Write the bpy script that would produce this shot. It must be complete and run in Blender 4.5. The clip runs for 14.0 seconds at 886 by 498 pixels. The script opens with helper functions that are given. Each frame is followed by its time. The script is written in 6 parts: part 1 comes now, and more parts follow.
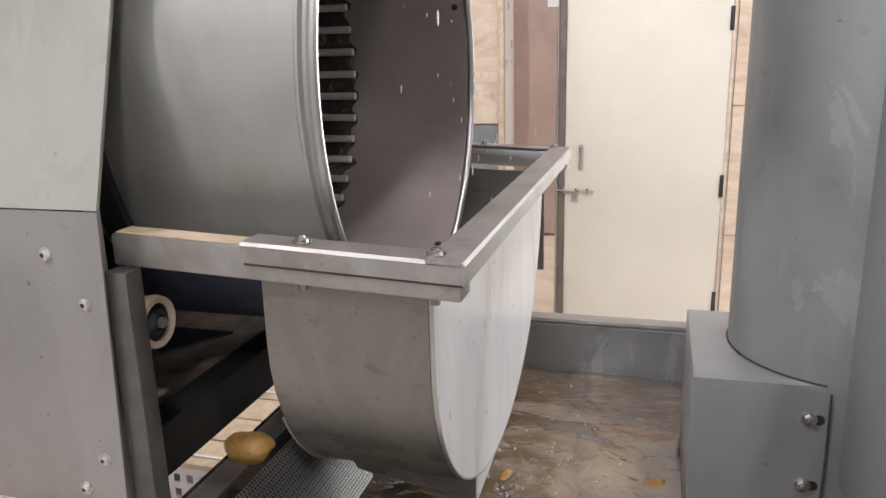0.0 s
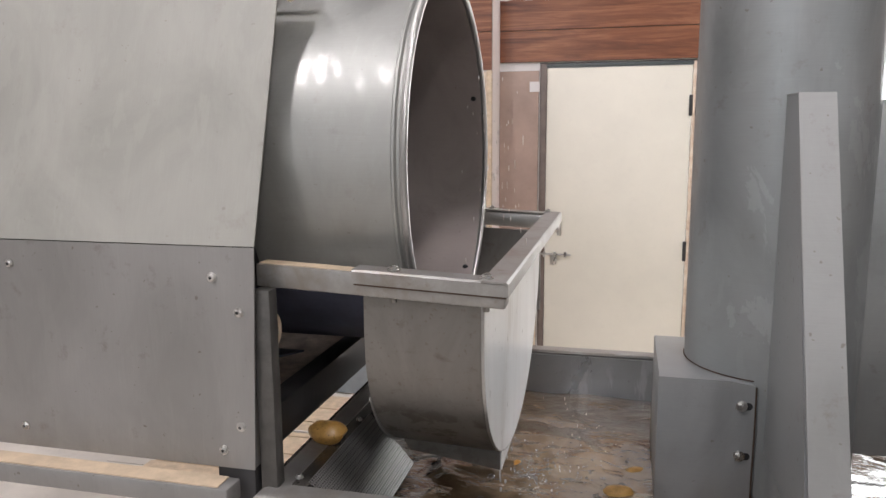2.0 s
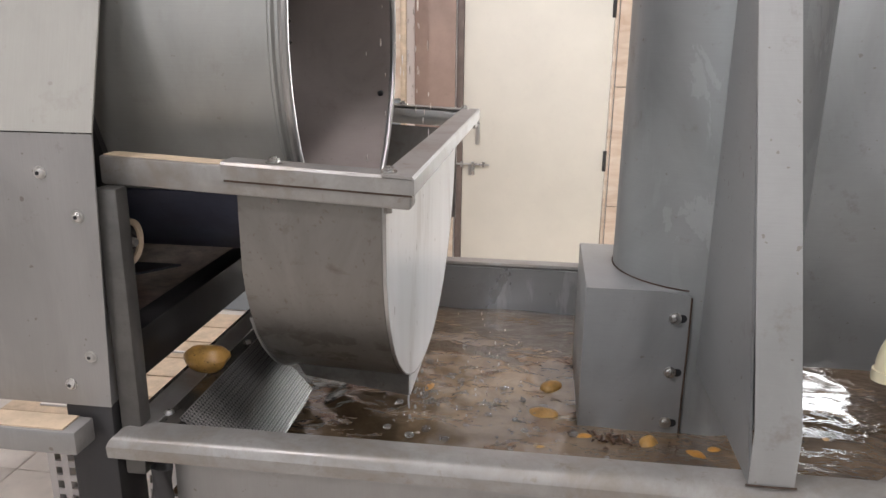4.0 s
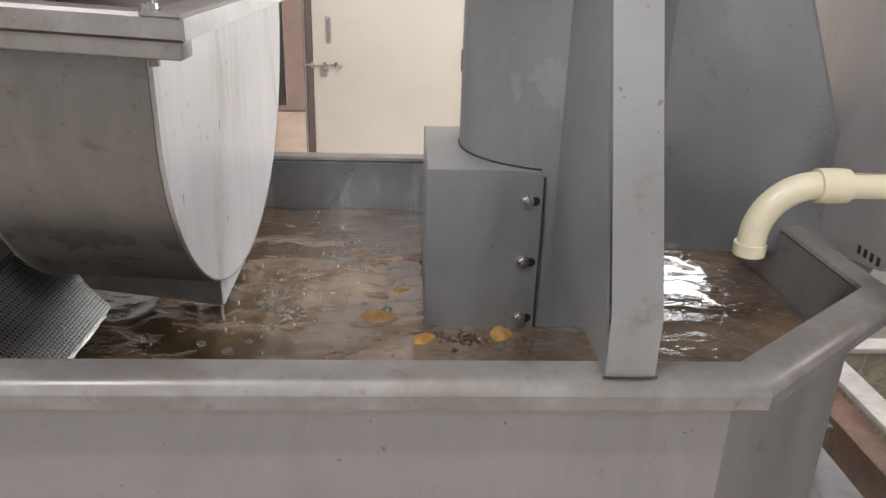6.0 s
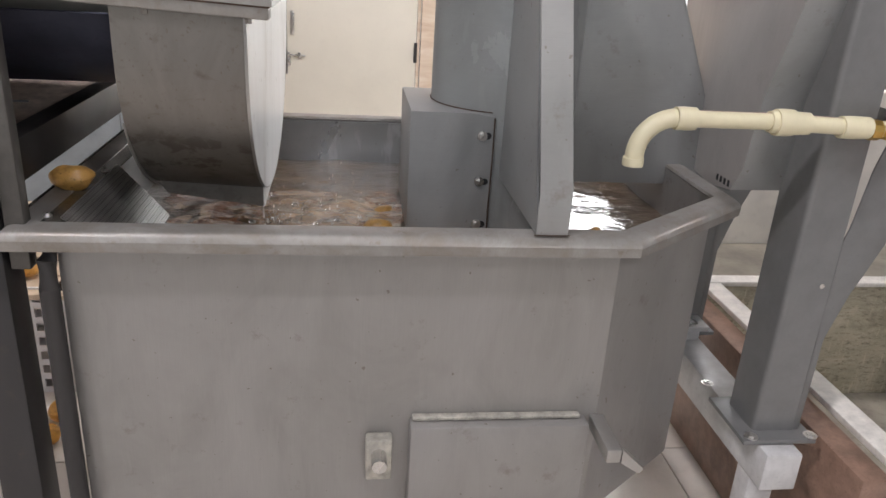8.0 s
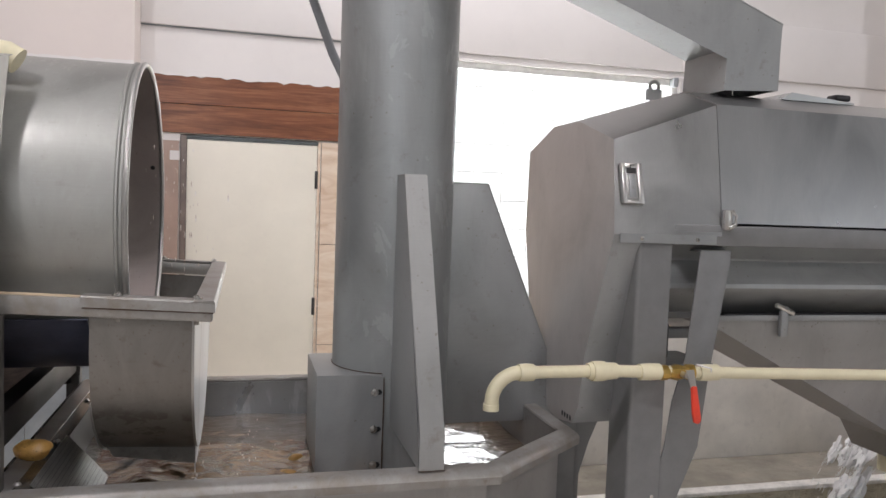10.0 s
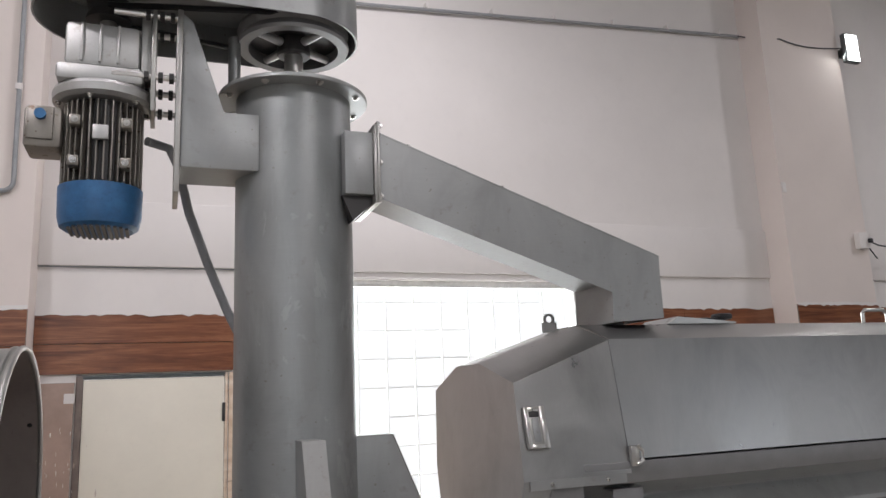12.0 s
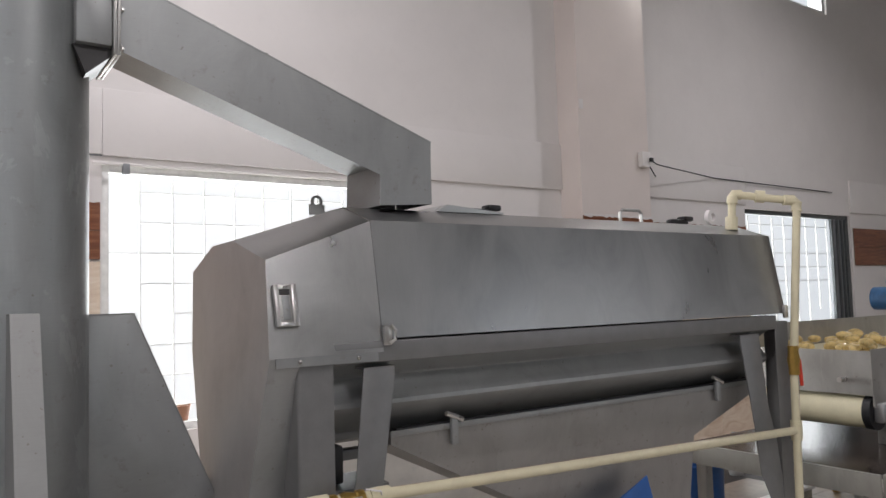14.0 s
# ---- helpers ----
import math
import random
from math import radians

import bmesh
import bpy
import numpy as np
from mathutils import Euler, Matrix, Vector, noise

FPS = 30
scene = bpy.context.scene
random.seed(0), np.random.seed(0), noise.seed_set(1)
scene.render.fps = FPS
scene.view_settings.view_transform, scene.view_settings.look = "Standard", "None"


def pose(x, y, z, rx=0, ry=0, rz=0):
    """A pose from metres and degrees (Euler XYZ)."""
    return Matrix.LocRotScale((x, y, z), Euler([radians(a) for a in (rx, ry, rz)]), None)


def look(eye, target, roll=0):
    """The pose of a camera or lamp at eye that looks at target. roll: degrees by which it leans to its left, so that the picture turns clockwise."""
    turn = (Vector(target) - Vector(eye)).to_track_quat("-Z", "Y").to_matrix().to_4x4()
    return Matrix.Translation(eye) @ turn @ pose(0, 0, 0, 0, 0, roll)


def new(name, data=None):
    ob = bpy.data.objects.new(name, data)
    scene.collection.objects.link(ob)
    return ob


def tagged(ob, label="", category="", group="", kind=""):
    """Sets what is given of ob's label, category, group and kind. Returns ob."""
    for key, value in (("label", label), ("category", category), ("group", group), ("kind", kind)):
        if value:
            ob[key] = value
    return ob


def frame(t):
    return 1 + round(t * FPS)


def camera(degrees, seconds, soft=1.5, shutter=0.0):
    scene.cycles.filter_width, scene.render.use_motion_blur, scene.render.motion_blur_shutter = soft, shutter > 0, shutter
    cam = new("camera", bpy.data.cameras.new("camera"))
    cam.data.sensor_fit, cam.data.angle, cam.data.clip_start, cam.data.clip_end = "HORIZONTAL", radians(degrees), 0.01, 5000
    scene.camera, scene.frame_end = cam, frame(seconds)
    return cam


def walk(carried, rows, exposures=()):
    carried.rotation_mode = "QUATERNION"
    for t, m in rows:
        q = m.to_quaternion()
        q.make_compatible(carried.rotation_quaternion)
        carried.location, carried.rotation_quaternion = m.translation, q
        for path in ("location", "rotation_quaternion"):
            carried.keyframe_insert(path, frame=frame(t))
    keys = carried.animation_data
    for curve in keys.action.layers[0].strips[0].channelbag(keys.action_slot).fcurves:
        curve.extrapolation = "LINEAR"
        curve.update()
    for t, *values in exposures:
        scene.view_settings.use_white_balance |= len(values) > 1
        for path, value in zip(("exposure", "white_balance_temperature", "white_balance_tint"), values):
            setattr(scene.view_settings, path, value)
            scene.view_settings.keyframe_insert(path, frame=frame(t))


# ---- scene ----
cam = camera(61.3, 14.0)
PATH = [
    (0, (0.199, 0.692, 1.677), (-0.341, 2.55, 1.172), -1.5),
    (0.5, (0.223, 0.624, 1.705), (-0.332, 2.491, 1.25), -1.3),
    (1, (0.198, 0.519, 1.714), (-0.342, 2.402, 1.311), -0.9),
    (1.5, (0.177, 0.366, 1.713), (-0.33, 2.267, 1.355), -0.6),
    (2, (0.189, 0.266, 1.713), (-0.283, 2.182, 1.385), -0.4),
    (2.2, (0.195, 0.251, 1.719), (-0.265, 2.17, 1.393), -0.3),
    (4.5, (0.172, 0.552, 1.603), (0.012, 2.445, 0.979), 1.1),
    (5, (0.191, 0.618, 1.568), (0.132, 2.495, 0.879), 1.3),
    (5.5, (0.213, 0.665, 1.547), (0.248, 2.522, 0.806), 1.0),
    (6, (0.233, 0.643, 1.533), (0.33, 2.496, 0.786), 1.8),
    (6.5, (0.227, 0.529, 1.52), (0.364, 2.371, 0.752), 2.2),
    (7, (0.192, 0.387, 1.508), (0.346, 2.219, 0.719), 2.7),
    (7.2, (0.185, 0.352, 1.511), (0.346, 2.179, 0.713), 2.9),
    (9.3, (0.055, -0.167, 1.619), (0.502, 1.741, 1.221), 3.3),
    (9.5, (0.064, -0.205, 1.641), (0.525, 1.713, 1.316), 3.1),
    (10, (0.067, -0.237, 1.692), (0.583, 1.691, 1.569), 2.1),
    (10.5, (0.071, -0.241, 1.753), (0.626, 1.68, 1.797), 1.4),
    (11, (0.083, -0.236, 1.785), (0.673, 1.665, 1.985), 0.3),
    (11.5, (0.121, -0.276, 1.83), (0.723, 1.605, 2.143), -1.1),
    (12, (0.127, -0.246, 1.858), (0.832, 1.586, 2.242), -2.5),
    (12.5, (0.177, -0.274, 1.871), (0.976, 1.522, 2.243), -2.9),
    (13, (0.231, -0.254, 1.819), (1.16, 1.487, 2.143), -2.7),
    (13.5, (0.26, -0.238, 1.803), (1.316, 1.447, 2.018), -2.5),
    (14, (0.321, -0.238, 1.768), (1.449, 1.408, 1.901), -1.7),
]
EXPOSURE = [(0, 0.24), (1, 0.10), (2, -0.02), (4.5, 0.12), (7, 0.06), (9.5, -0.10), (10.5, -0.38), (11.5, -0.56), (12, -0.64), (14, -0.70)]
walk(cam, [(t, look(eye, target, roll)) for t, eye, target, roll in PATH], EXPOSURE)

# ---- light ----
world = bpy.data.worlds.new("world")
scene.world = world
world.use_nodes = True
wn = world.node_tree
sky = wn.nodes.new("ShaderNodeTexSky")
sky.sky_type, sky.sun_disc = "NISHITA", False
sky.sun_elevation, sky.sun_rotation = radians(48), radians(20)
wn.links.new(sky.outputs[0], wn.nodes["Background"].inputs[0])
wn.nodes["Background"].inputs[1].default_value = 0.12
sun = new("sun", bpy.data.lights.new("sun", "SUN"))
sun.data.energy, sun.data.angle, sun.data.color = 2.5, radians(0.6), (1, 0.95, 0.88)
sun.matrix_world = look((2, 9, 9), (2, 6, 0))


def area_lamp(name, eye, target, w, h, watts, colour=(1, 1, 1)):
    lamp = new(name, bpy.data.lights.new(name, "AREA"))
    lamp.data.shape, lamp.data.size, lamp.data.size_y = "RECTANGLE", w, h
    lamp.data.energy, lamp.data.color = watts, colour
    lamp.matrix_world = look(eye, target)
    return lamp


area_lamp("daylight_and_fill", (2.25, 5.25, 1.75), (2.25, 0, 1.6), 2.0, 1.8, 110, (0.95, 0.98, 1.0))
area_lamp("daylight_and_fill", (9.1, 5.25, 2.0), (9.1, 0, 1.6), 1.9, 1.4, 50, (0.95, 0.98, 1.0))
area_lamp("daylight_and_fill", (9.3, 5.2, 5.9), (9.3, 0, 3), 1.5, 0.9, 40, (0.95, 0.98, 1.0))
# two unseen lamps added on the south side for steel reflections and front fill
area_lamp("daylight_and_fill", (-1.5, -4.7, 3.0), (-1.5, 2, 1.6), 3.4, 2.6, 50, (1.0, 0.96, 0.98))
area_lamp("daylight_and_fill", (7.6, -4.7, 2.7), (0.8, 1.9, 1.3), 3.2, 2.4, 42, (0.98, 0.96, 1.0))
# unseen key lamp from upper left, placed to match the shadow directions
area_lamp("flood_and_fill_light", (-2.3, -0.9, 5.6), (-0.2, 1.6, 1.3), 0.45, 0.3, 150, (1.0, 0.955, 1.0))
# unseen fill added to brighten the upright ribs and tank front
area_lamp("flood_and_fill_light", (2.2, -3.4, 5.2), (0.8, 1.8, 1.2), 0.45, 0.3, 75, (1.0, 0.955, 0.98))
# the lit flood lamp on the pillar
area_lamp("flood_and_fill_light", (6.24, 4.5, 4.93), (4.5, 0.0, 1.0), 0.3, 0.22, 8)
# unseen overhead fills added to lift the end sheet, water and far side
for fx, fy, watts in ((0.7, 0.3, 40), (1.5, 3.0, 100), (-2.8, 2.4, 45), (8.5, 1.5, 125)):
    area_lamp("flood_and_fill_light", (fx, fy, 5.6), (fx * 0.8, fy * 0.6 + 0.8, 0.0), 0.45, 0.3, watts, (1.0, 0.955, 1.0))

# ---- materials ----


class Nodes:
    """A node material with a few helpers."""

    def __init__(self, name):
        self.m = bpy.data.materials.new(name)
        self.m.use_nodes = True
        self.t = self.m.node_tree
        self.b = self.t.nodes["Principled BSDF"]

    def add(self, kind, **values):
        n = self.t.nodes.new(kind)
        for k, v in values.items():
            n.inputs[k.replace("_", " ")].default_value = v
        return n

    def link(self, a, b):
        self.t.links.new(a, b)

    def coords(self, scale=(1, 1, 1)):
        c = self.add("ShaderNodeTexCoord")
        g = self.add("ShaderNodeNewGeometry")
        mp = self.add("ShaderNodeMapping")
        mp.inputs["Scale"].default_value = scale
        self.link(g.outputs["Position"], mp.inputs["Vector"])
        self.t.nodes.remove(c)
        return mp.outputs[0]

    def local(self, scale=(1, 1, 1)):
        c = self.add("ShaderNodeTexCoord")
        mp = self.add("ShaderNodeMapping")
        mp.inputs["Scale"].default_value = scale
        self.link(c.outputs["Object"], mp.inputs["Vector"])
        return mp.outputs[0]

    def noise(self, vec, scale, detail=4.0, rough=0.55, distort=0.0):
        n = self.add("ShaderNodeTexNoise", Scale=scale, Detail=detail, Roughness=rough, Distortion=distort)
        self.link(vec, n.inputs["Vector"])
        return n.outputs["Fac"]

    def ramp(self, fac, *stops):
        r = self.add("ShaderNodeValToRGB")
        e = r.color_ramp.elements
        while len(e) < len(stops):
            e.new(0.5)
        for el, (p, c) in zip(e, stops):
            el.position = p
            el.color = (*c, 1) if len(c) == 3 else c
        self.link(fac, r.inputs["Fac"])
        return r.outputs["Color"]

    def mix(self, fac, a, b, mode="MIX"):
        n = self.t.nodes.new("ShaderNodeMix")
        n.data_type, n.blend_type = "RGBA", mode
        if isinstance(fac, (int, float)):
            n.inputs[0].default_value = fac
        else:
            self.link(fac, n.inputs[0])
        for v, s in ((a, n.inputs[6]), (b, n.inputs[7])):
            if isinstance(v, tuple):
                s.default_value = (*v, 1)
            else:
                self.link(v, s)
        return n.outputs[2]

    def bump(self, height, strength=0.2, distance=0.002):
        n = self.add("ShaderNodeBump", Strength=strength, Distance=distance)
        self.link(height, n.inputs["Height"])
        self.link(n.outputs[0], self.b.inputs["Normal"])

    def base(self, v):
        if isinstance(v, tuple):
            self.b.inputs["Base Color"].default_value = (*v, 1)
        else:
            self.link(v, self.b.inputs["Base Color"])

    def gloss(self, rough, metal=0.0):
        if isinstance(rough, (int, float)):
            self.b.inputs["Roughness"].default_value = rough
        else:
            self.link(rough, self.b.inputs["Roughness"])
        self.b.inputs["Metallic"].default_value = metal


def steel(name, tone, rough=0.45, metal=0.6, grain=(3, 3, 160), dirt=(0.16, 0.125, 0.10), stains=0.5, runs=0.35, salt=1.12, specks=0.73, flakes=0.0, wet=0.0):
    """Brushed sheet steel with smears, dried water runs, specks and brown dirt."""
    n = Nodes(name)
    g = n.noise(n.coords(grain), 6, 3, 0.6)
    smear = n.noise(n.coords((1, 1, 0.6)), 5, 6, 0.62, 0.9)
    run = n.noise(n.coords((1, 1, 0.16)), 26, 4, 0.6, 0.3)
    blot = n.noise(n.coords(), 17, 7, 0.7)
    speck = n.noise(n.coords(), 75, 2, 0.5)
    light = tuple(min(1, c * 1.12) for c in tone)
    crust = tuple(min(1, c * salt) for c in tone)
    dark = tuple(c * 0.86 for c in tone)
    col = n.ramp(smear, (0.32, dark), (0.5, tone), (0.7, light))
    col = n.mix(n.ramp(run, (0.54, (0.0,) * 3), (0.60, (runs,) * 3)), col, crust)
    col = n.mix(n.ramp(g, (0.35, (0.0,) * 3), (0.7, (0.14,) * 3)), col, tuple(c * 0.7 for c in tone))
    col = n.mix(n.ramp(blot, (0.60, (0.0,) * 3), (0.72, (stains * 0.7,) * 3)), col, dirt)
    col = n.mix(n.ramp(speck, (specks, (0.0,) * 3), (specks + 0.03, (stains,) * 3)), col, dirt)
    if flakes:
        # dried pale patches with crisp ragged edges
        flake = n.noise(n.coords((1, 1, 0.45)), 8, 7, 0.66, 0.6)
        col = n.mix(n.ramp(flake, (0.585, (0.0,) * 3), (0.60, (flakes,) * 3)), col, tuple(min(1, c * 1.5) for c in tone))
    n.base(col)
    gloss = n.ramp(smear, (0.3, (rough - 0.05,) * 3), (0.7, (rough + 0.10,) * 3))
    if wet:
        # a broken film of water on the upper part of the sheet
        film = n.noise(n.coords((2.5, 1, 1)), 20, 6, 0.7, 0.4)
        gloss = n.mix(n.ramp(film, (0.55, (0.0,) * 3), (0.60, (wet,) * 3)), gloss, (0.16, 0.16, 0.16))
    n.gloss(gloss, metal)
    n.bump(g, 0.04, 0.0006)
    return n.m


def plain(name, tone, rough=0.5, metal=0.0, vary=0.12, scale=14.0, bump=0.1):
    n = Nodes(name)
    a = n.noise(n.coords(), scale, 5, 0.6)
    b = n.noise(n.coords(), scale * 7, 3, 0.6)
    col = n.ramp(a, (0.3, tuple(c * (1 - vary) for c in tone)), (0.7, tuple(min(1, c * (1 + vary)) for c in tone)))
    col = n.mix(n.ramp(b, (0.55, (0.0,) * 3), (0.8, (vary * 2,) * 3)), col, tuple(c * 0.6 for c in tone))
    n.base(col)
    n.gloss(rough, metal)
    n.bump(b, bump, 0.001)
    return n.m


STEEL = steel("brushed_steel", (0.43, 0.42, 0.40), 0.36, 0.8, stains=0.7)
STEEL_PANEL = steel("panel_steel", (0.345, 0.335, 0.30), 0.55, 0.15, (160, 3, 3), stains=0.3)
STEEL_DRUM = steel("drum_steel", (0.34, 0.338, 0.315), 0.46, 0.5, (3, 120, 120), stains=0.25, runs=0.1, wet=0.4)
STEEL_TANK = steel("tank_steel", (0.335, 0.325, 0.312), 0.45, 0.6, (160, 160, 3), stains=0.6, runs=0.2, specks=0.715)
STEEL_COL = steel("column_steel", (0.325, 0.333, 0.33), 0.41, 0.55, (3, 3, 140), stains=0.5, runs=0.12, salt=1.12, specks=0.71)
STEEL_TUBE = steel("stained_tube_steel", (0.30, 0.312, 0.31), 0.41, 0.55, (3, 3, 140), stains=0.5, runs=0.25, salt=1.2, flakes=0.28)
STEEL_RIB = steel("rib_steel", (0.31, 0.31, 0.30), 0.5, 0.35, (3, 3, 140), stains=0.6, runs=0.2, specks=0.70)
WARM_STEEL = steel("warm_reflection_steel", (0.36, 0.315, 0.295), 0.40, 0.5, (3, 120, 120), stains=0.35, runs=0.15)
STEEL_HEAD = steel("cover_steel", (0.40, 0.40, 0.395), 0.31, 0.95, (90, 3, 3), stains=0.0, runs=0.0)
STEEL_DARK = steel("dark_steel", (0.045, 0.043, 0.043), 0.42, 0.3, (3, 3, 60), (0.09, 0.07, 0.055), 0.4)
STEEL_BRIGHT = steel("bolt_steel", (0.60, 0.585, 0.56), 0.26, 0.95, (40, 40, 40), stains=0.3)
CAST_OILY = steel("oily_cast_aluminium", (0.27, 0.25, 0.225), 0.42, 0.7, (20, 20, 20), (0.10, 0.06, 0.035), 0.9, specks=0.66)
STEEL_END = steel("brightened_end_steel", (0.50, 0.475, 0.455), 0.42, 0.55, (3, 90, 3), stains=0.15, runs=0.2)
BACK_BRIGHT = steel("brightened_back_steel", (0.40, 0.41, 0.415), 0.30, 0.7, (3, 3, 140), stains=0.3, runs=0.7, salt=1.5)
CAST = steel("cast_aluminium", (0.50, 0.50, 0.49), 0.45, 0.8, (20, 20, 20), (0.22, 0.13, 0.07), 0.6)
PAINTED = plain("grey_paint", (0.20, 0.20, 0.20), 0.42, 0.3, 0.08)
POST_GREY = plain("worn_post_grey", (0.085, 0.08, 0.073), 0.45, 0.2, 0.25, 22.0)
BLUE = plain("blue_paint", (0.028, 0.115, 0.26), 0.42, 0.0, 0.3)
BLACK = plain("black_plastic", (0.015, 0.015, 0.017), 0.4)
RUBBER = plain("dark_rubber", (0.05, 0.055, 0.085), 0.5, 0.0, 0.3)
PVC = plain("cream_plastic_pipe", (0.72, 0.66, 0.46), 0.32, 0.0, 0.06)
BRASS = plain("brass", (0.55, 0.36, 0.10), 0.3, 0.9, 0.2)
RED = plain("red_coating", (0.75, 0.06, 0.03), 0.4)
WHITE_WALL = plain("white_wall_paint", (0.74, 0.71, 0.69), 0.85, 0.0, 0.03, 1.7, 0.15)
PINK_WALL = plain("pinkish_wall_paint", (0.72, 0.65, 0.61), 0.85, 0.0, 0.03, 1.7, 0.15)
HALL = plain("unseen_dark_wall", (0.30, 0.31, 0.30), 0.8, 0.0, 0.08, 1.2)
WET_TABLE = plain("wet_table_steel", (0.05, 0.04, 0.034), 0.16, 0.0, 0.5, 9.0, 0.8)
CEIL = plain("unseen_dark_ceiling", (0.26, 0.27, 0.28), 0.9, 0.0, 0.04, 1.2)
CONCRETE = plain("wet_concrete", (0.30, 0.27, 0.22), 0.35, 0.0, 0.35, 5.0, 0.4)
FLOOR_MAT = plain("worn_floor_tile", (0.66, 0.61, 0.55), 0.3, 0.0, 0.18, 2.5, 0.2)
GROUT = plain("tile_grout", (0.25, 0.22, 0.19), 0.9)
DIRTY_WALL = plain("stained_white_tile", (0.74, 0.70, 0.64), 0.4, 0.0, 0.16, 3.0)
DOOR_MAT = plain("cream_door_laminate", (0.74, 0.70, 0.60), 0.5, 0.0, 0.04, 3.0, 0.05)
BROWN_PANEL = plain("brown_stone_tile", (0.40, 0.29, 0.24), 0.35, 0.0, 0.12, 6.0)
GREY_TILE = plain("grey_blue_tile", (0.24, 0.26, 0.27), 0.35, 0.0, 0.12, 6.0)
TIMBER_WET = plain("wet_brown_timber", (0.24, 0.15, 0.11), 0.35, 0.0, 0.35, 18.0, 0.4)
WET_DARK = plain("wet_dark_steel", (0.11, 0.10, 0.088), 0.22, 0.5, 0.45, 20.0, 0.15)
TIDE = plain("limescaled_steel", (0.42, 0.40, 0.35), 0.5, 0.3, 0.4, 40.0, 0.4)
PALE_BEAM = plain("pale_wet_beam", (0.58, 0.58, 0.58), 0.28, 0.1, 0.2, 12.0, 0.2)
PALE_EDGE = plain("pale_worn_edge", (0.74, 0.71, 0.66), 0.35, 0.0, 0.22, 16.0, 0.3)
TRAY_MUD = plain("dried_mud", (0.46, 0.37, 0.31), 0.8, 0.0, 0.35, 25.0, 0.6)
CREAM_BAR = plain("cream_timber", (0.60, 0.47, 0.33), 0.6, 0.0, 0.2, 20.0)
GRILLE = plain("white_grille_paint", (0.78, 0.78, 0.76), 0.4)
FRAME_DARK = plain("dark_window_frame", (0.10, 0.11, 0.11), 0.4, 0.4)
SASH = plain("grey_sash_paint", (0.22, 0.23, 0.24), 0.4, 0.2)
CABLE = plain("grey_conduit", (0.28, 0.29, 0.30), 0.5)
BLUE_PLASTIC = plain("blue_plastic", (0.03, 0.13, 0.42), 0.35)
BROWN_POT = plain("brown_clay", (0.30, 0.15, 0.09), 0.7)


def wood_tile():
    n = Nodes("wood_look_tile")
    v = n.coords((0.5, 0.5, 6))
    a = n.noise(v, 3.0, 6, 0.65, 1.2)
    b = n.noise(n.coords((2, 2, 30)), 4, 4, 0.6, 0.4)
    col = n.ramp(a, (0.28, (0.07, 0.018, 0.008)), (0.5, (0.21, 0.076, 0.034)), (0.72, (0.33, 0.145, 0.07)))
    col = n.mix(n.ramp(b, (0.45, (0.0,) * 3), (0.75, (0.5,) * 3)), col, (0.12, 0.03, 0.015))
    n.base(col)
    n.gloss(0.3)
    return n.m


def cream_tile():
    n = Nodes("cream_marble_tile")
    a = n.noise(n.coords((1, 1, 3)), 3.0, 6, 0.6, 1.6)
    n.base(n.ramp(a, (0.3, (0.60, 0.45, 0.33)), (0.5, (0.71, 0.58, 0.45)), (0.7, (0.78, 0.68, 0.56))))
    n.gloss(0.25)
    return n.m


def white_sheet():
    n = Nodes("sheet_with_window_glare")
    run = n.noise(n.coords((1, 1, 0.22)), 9.0, 5, 0.55, 0.4)
    speck = n.noise(n.coords((1, 1, 0.5)), 60, 2, 0.5)
    # near-white base: the window's reflection on this end is put into the colour
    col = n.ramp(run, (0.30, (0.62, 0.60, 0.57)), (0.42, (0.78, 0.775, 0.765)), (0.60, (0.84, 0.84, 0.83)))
    col = n.mix(n.ramp(speck, (0.70, (0.0,) * 3), (0.74, (0.7,) * 3)), col, (0.25, 0.22, 0.19))
    n.base(col)
    n.gloss(0.3)
    return n.m


def muddy_water():
    """Cloudy brown water: a soft body colour under a rippled clear skin."""
    n = Nodes("muddy_water")
    a = n.noise(n.coords(), 6, 7, 0.68, 0.9)
    b = n.noise(n.coords(), 30, 5, 0.6, 1.0)
    col = n.ramp(a, (0.28, (0.072, 0.047, 0.028)), (0.5, (0.110, 0.074, 0.043)), (0.72, (0.158, 0.112, 0.070)))
    col = n.mix(n.ramp(b, (0.50, (0.0,) * 3), (0.72, (0.22,) * 3)), col, (0.22, 0.16, 0.105))
    # aerated, paler water churned up round the landing stream
    churn = n.add("ShaderNodeVectorMath")
    churn.operation = "DISTANCE"
    churn.inputs[1].default_value = (0.08, 1.84, 0.957)
    n.link(n.coords(), churn.inputs[0])
    swirl = n.noise(n.coords(), 11, 6, 0.7, 1.6)
    near = n.ramp(churn.outputs["Value"], (0.05, (0.75,) * 3), (0.32, (0.0,) * 3))
    col = n.mix(n.mix(1.0, near, n.ramp(swirl, (0.38, (0.25,) * 3), (0.6, (1.0,) * 3)), "MULTIPLY"), col, (0.28, 0.205, 0.125))
    n.base(col)
    n.gloss(0.06)
    n.b.inputs["Specular IOR Level"].default_value = 0.5
    n.b.inputs["Coat Weight"].default_value = 1.0
    n.b.inputs["Coat IOR"].default_value = 1.45
    n.b.inputs["Coat Roughness"].default_value = 0.03
    w = n.noise(n.coords((1, 1.5, 1)), 17, 3, 0.5, 0.35)
    k = n.add("ShaderNodeBump", Strength=1.0, Distance=0.012)
    n.link(w, k.inputs["Height"])
    n.link(k.outputs[0], n.b.inputs["Coat Normal"])
    return n.m


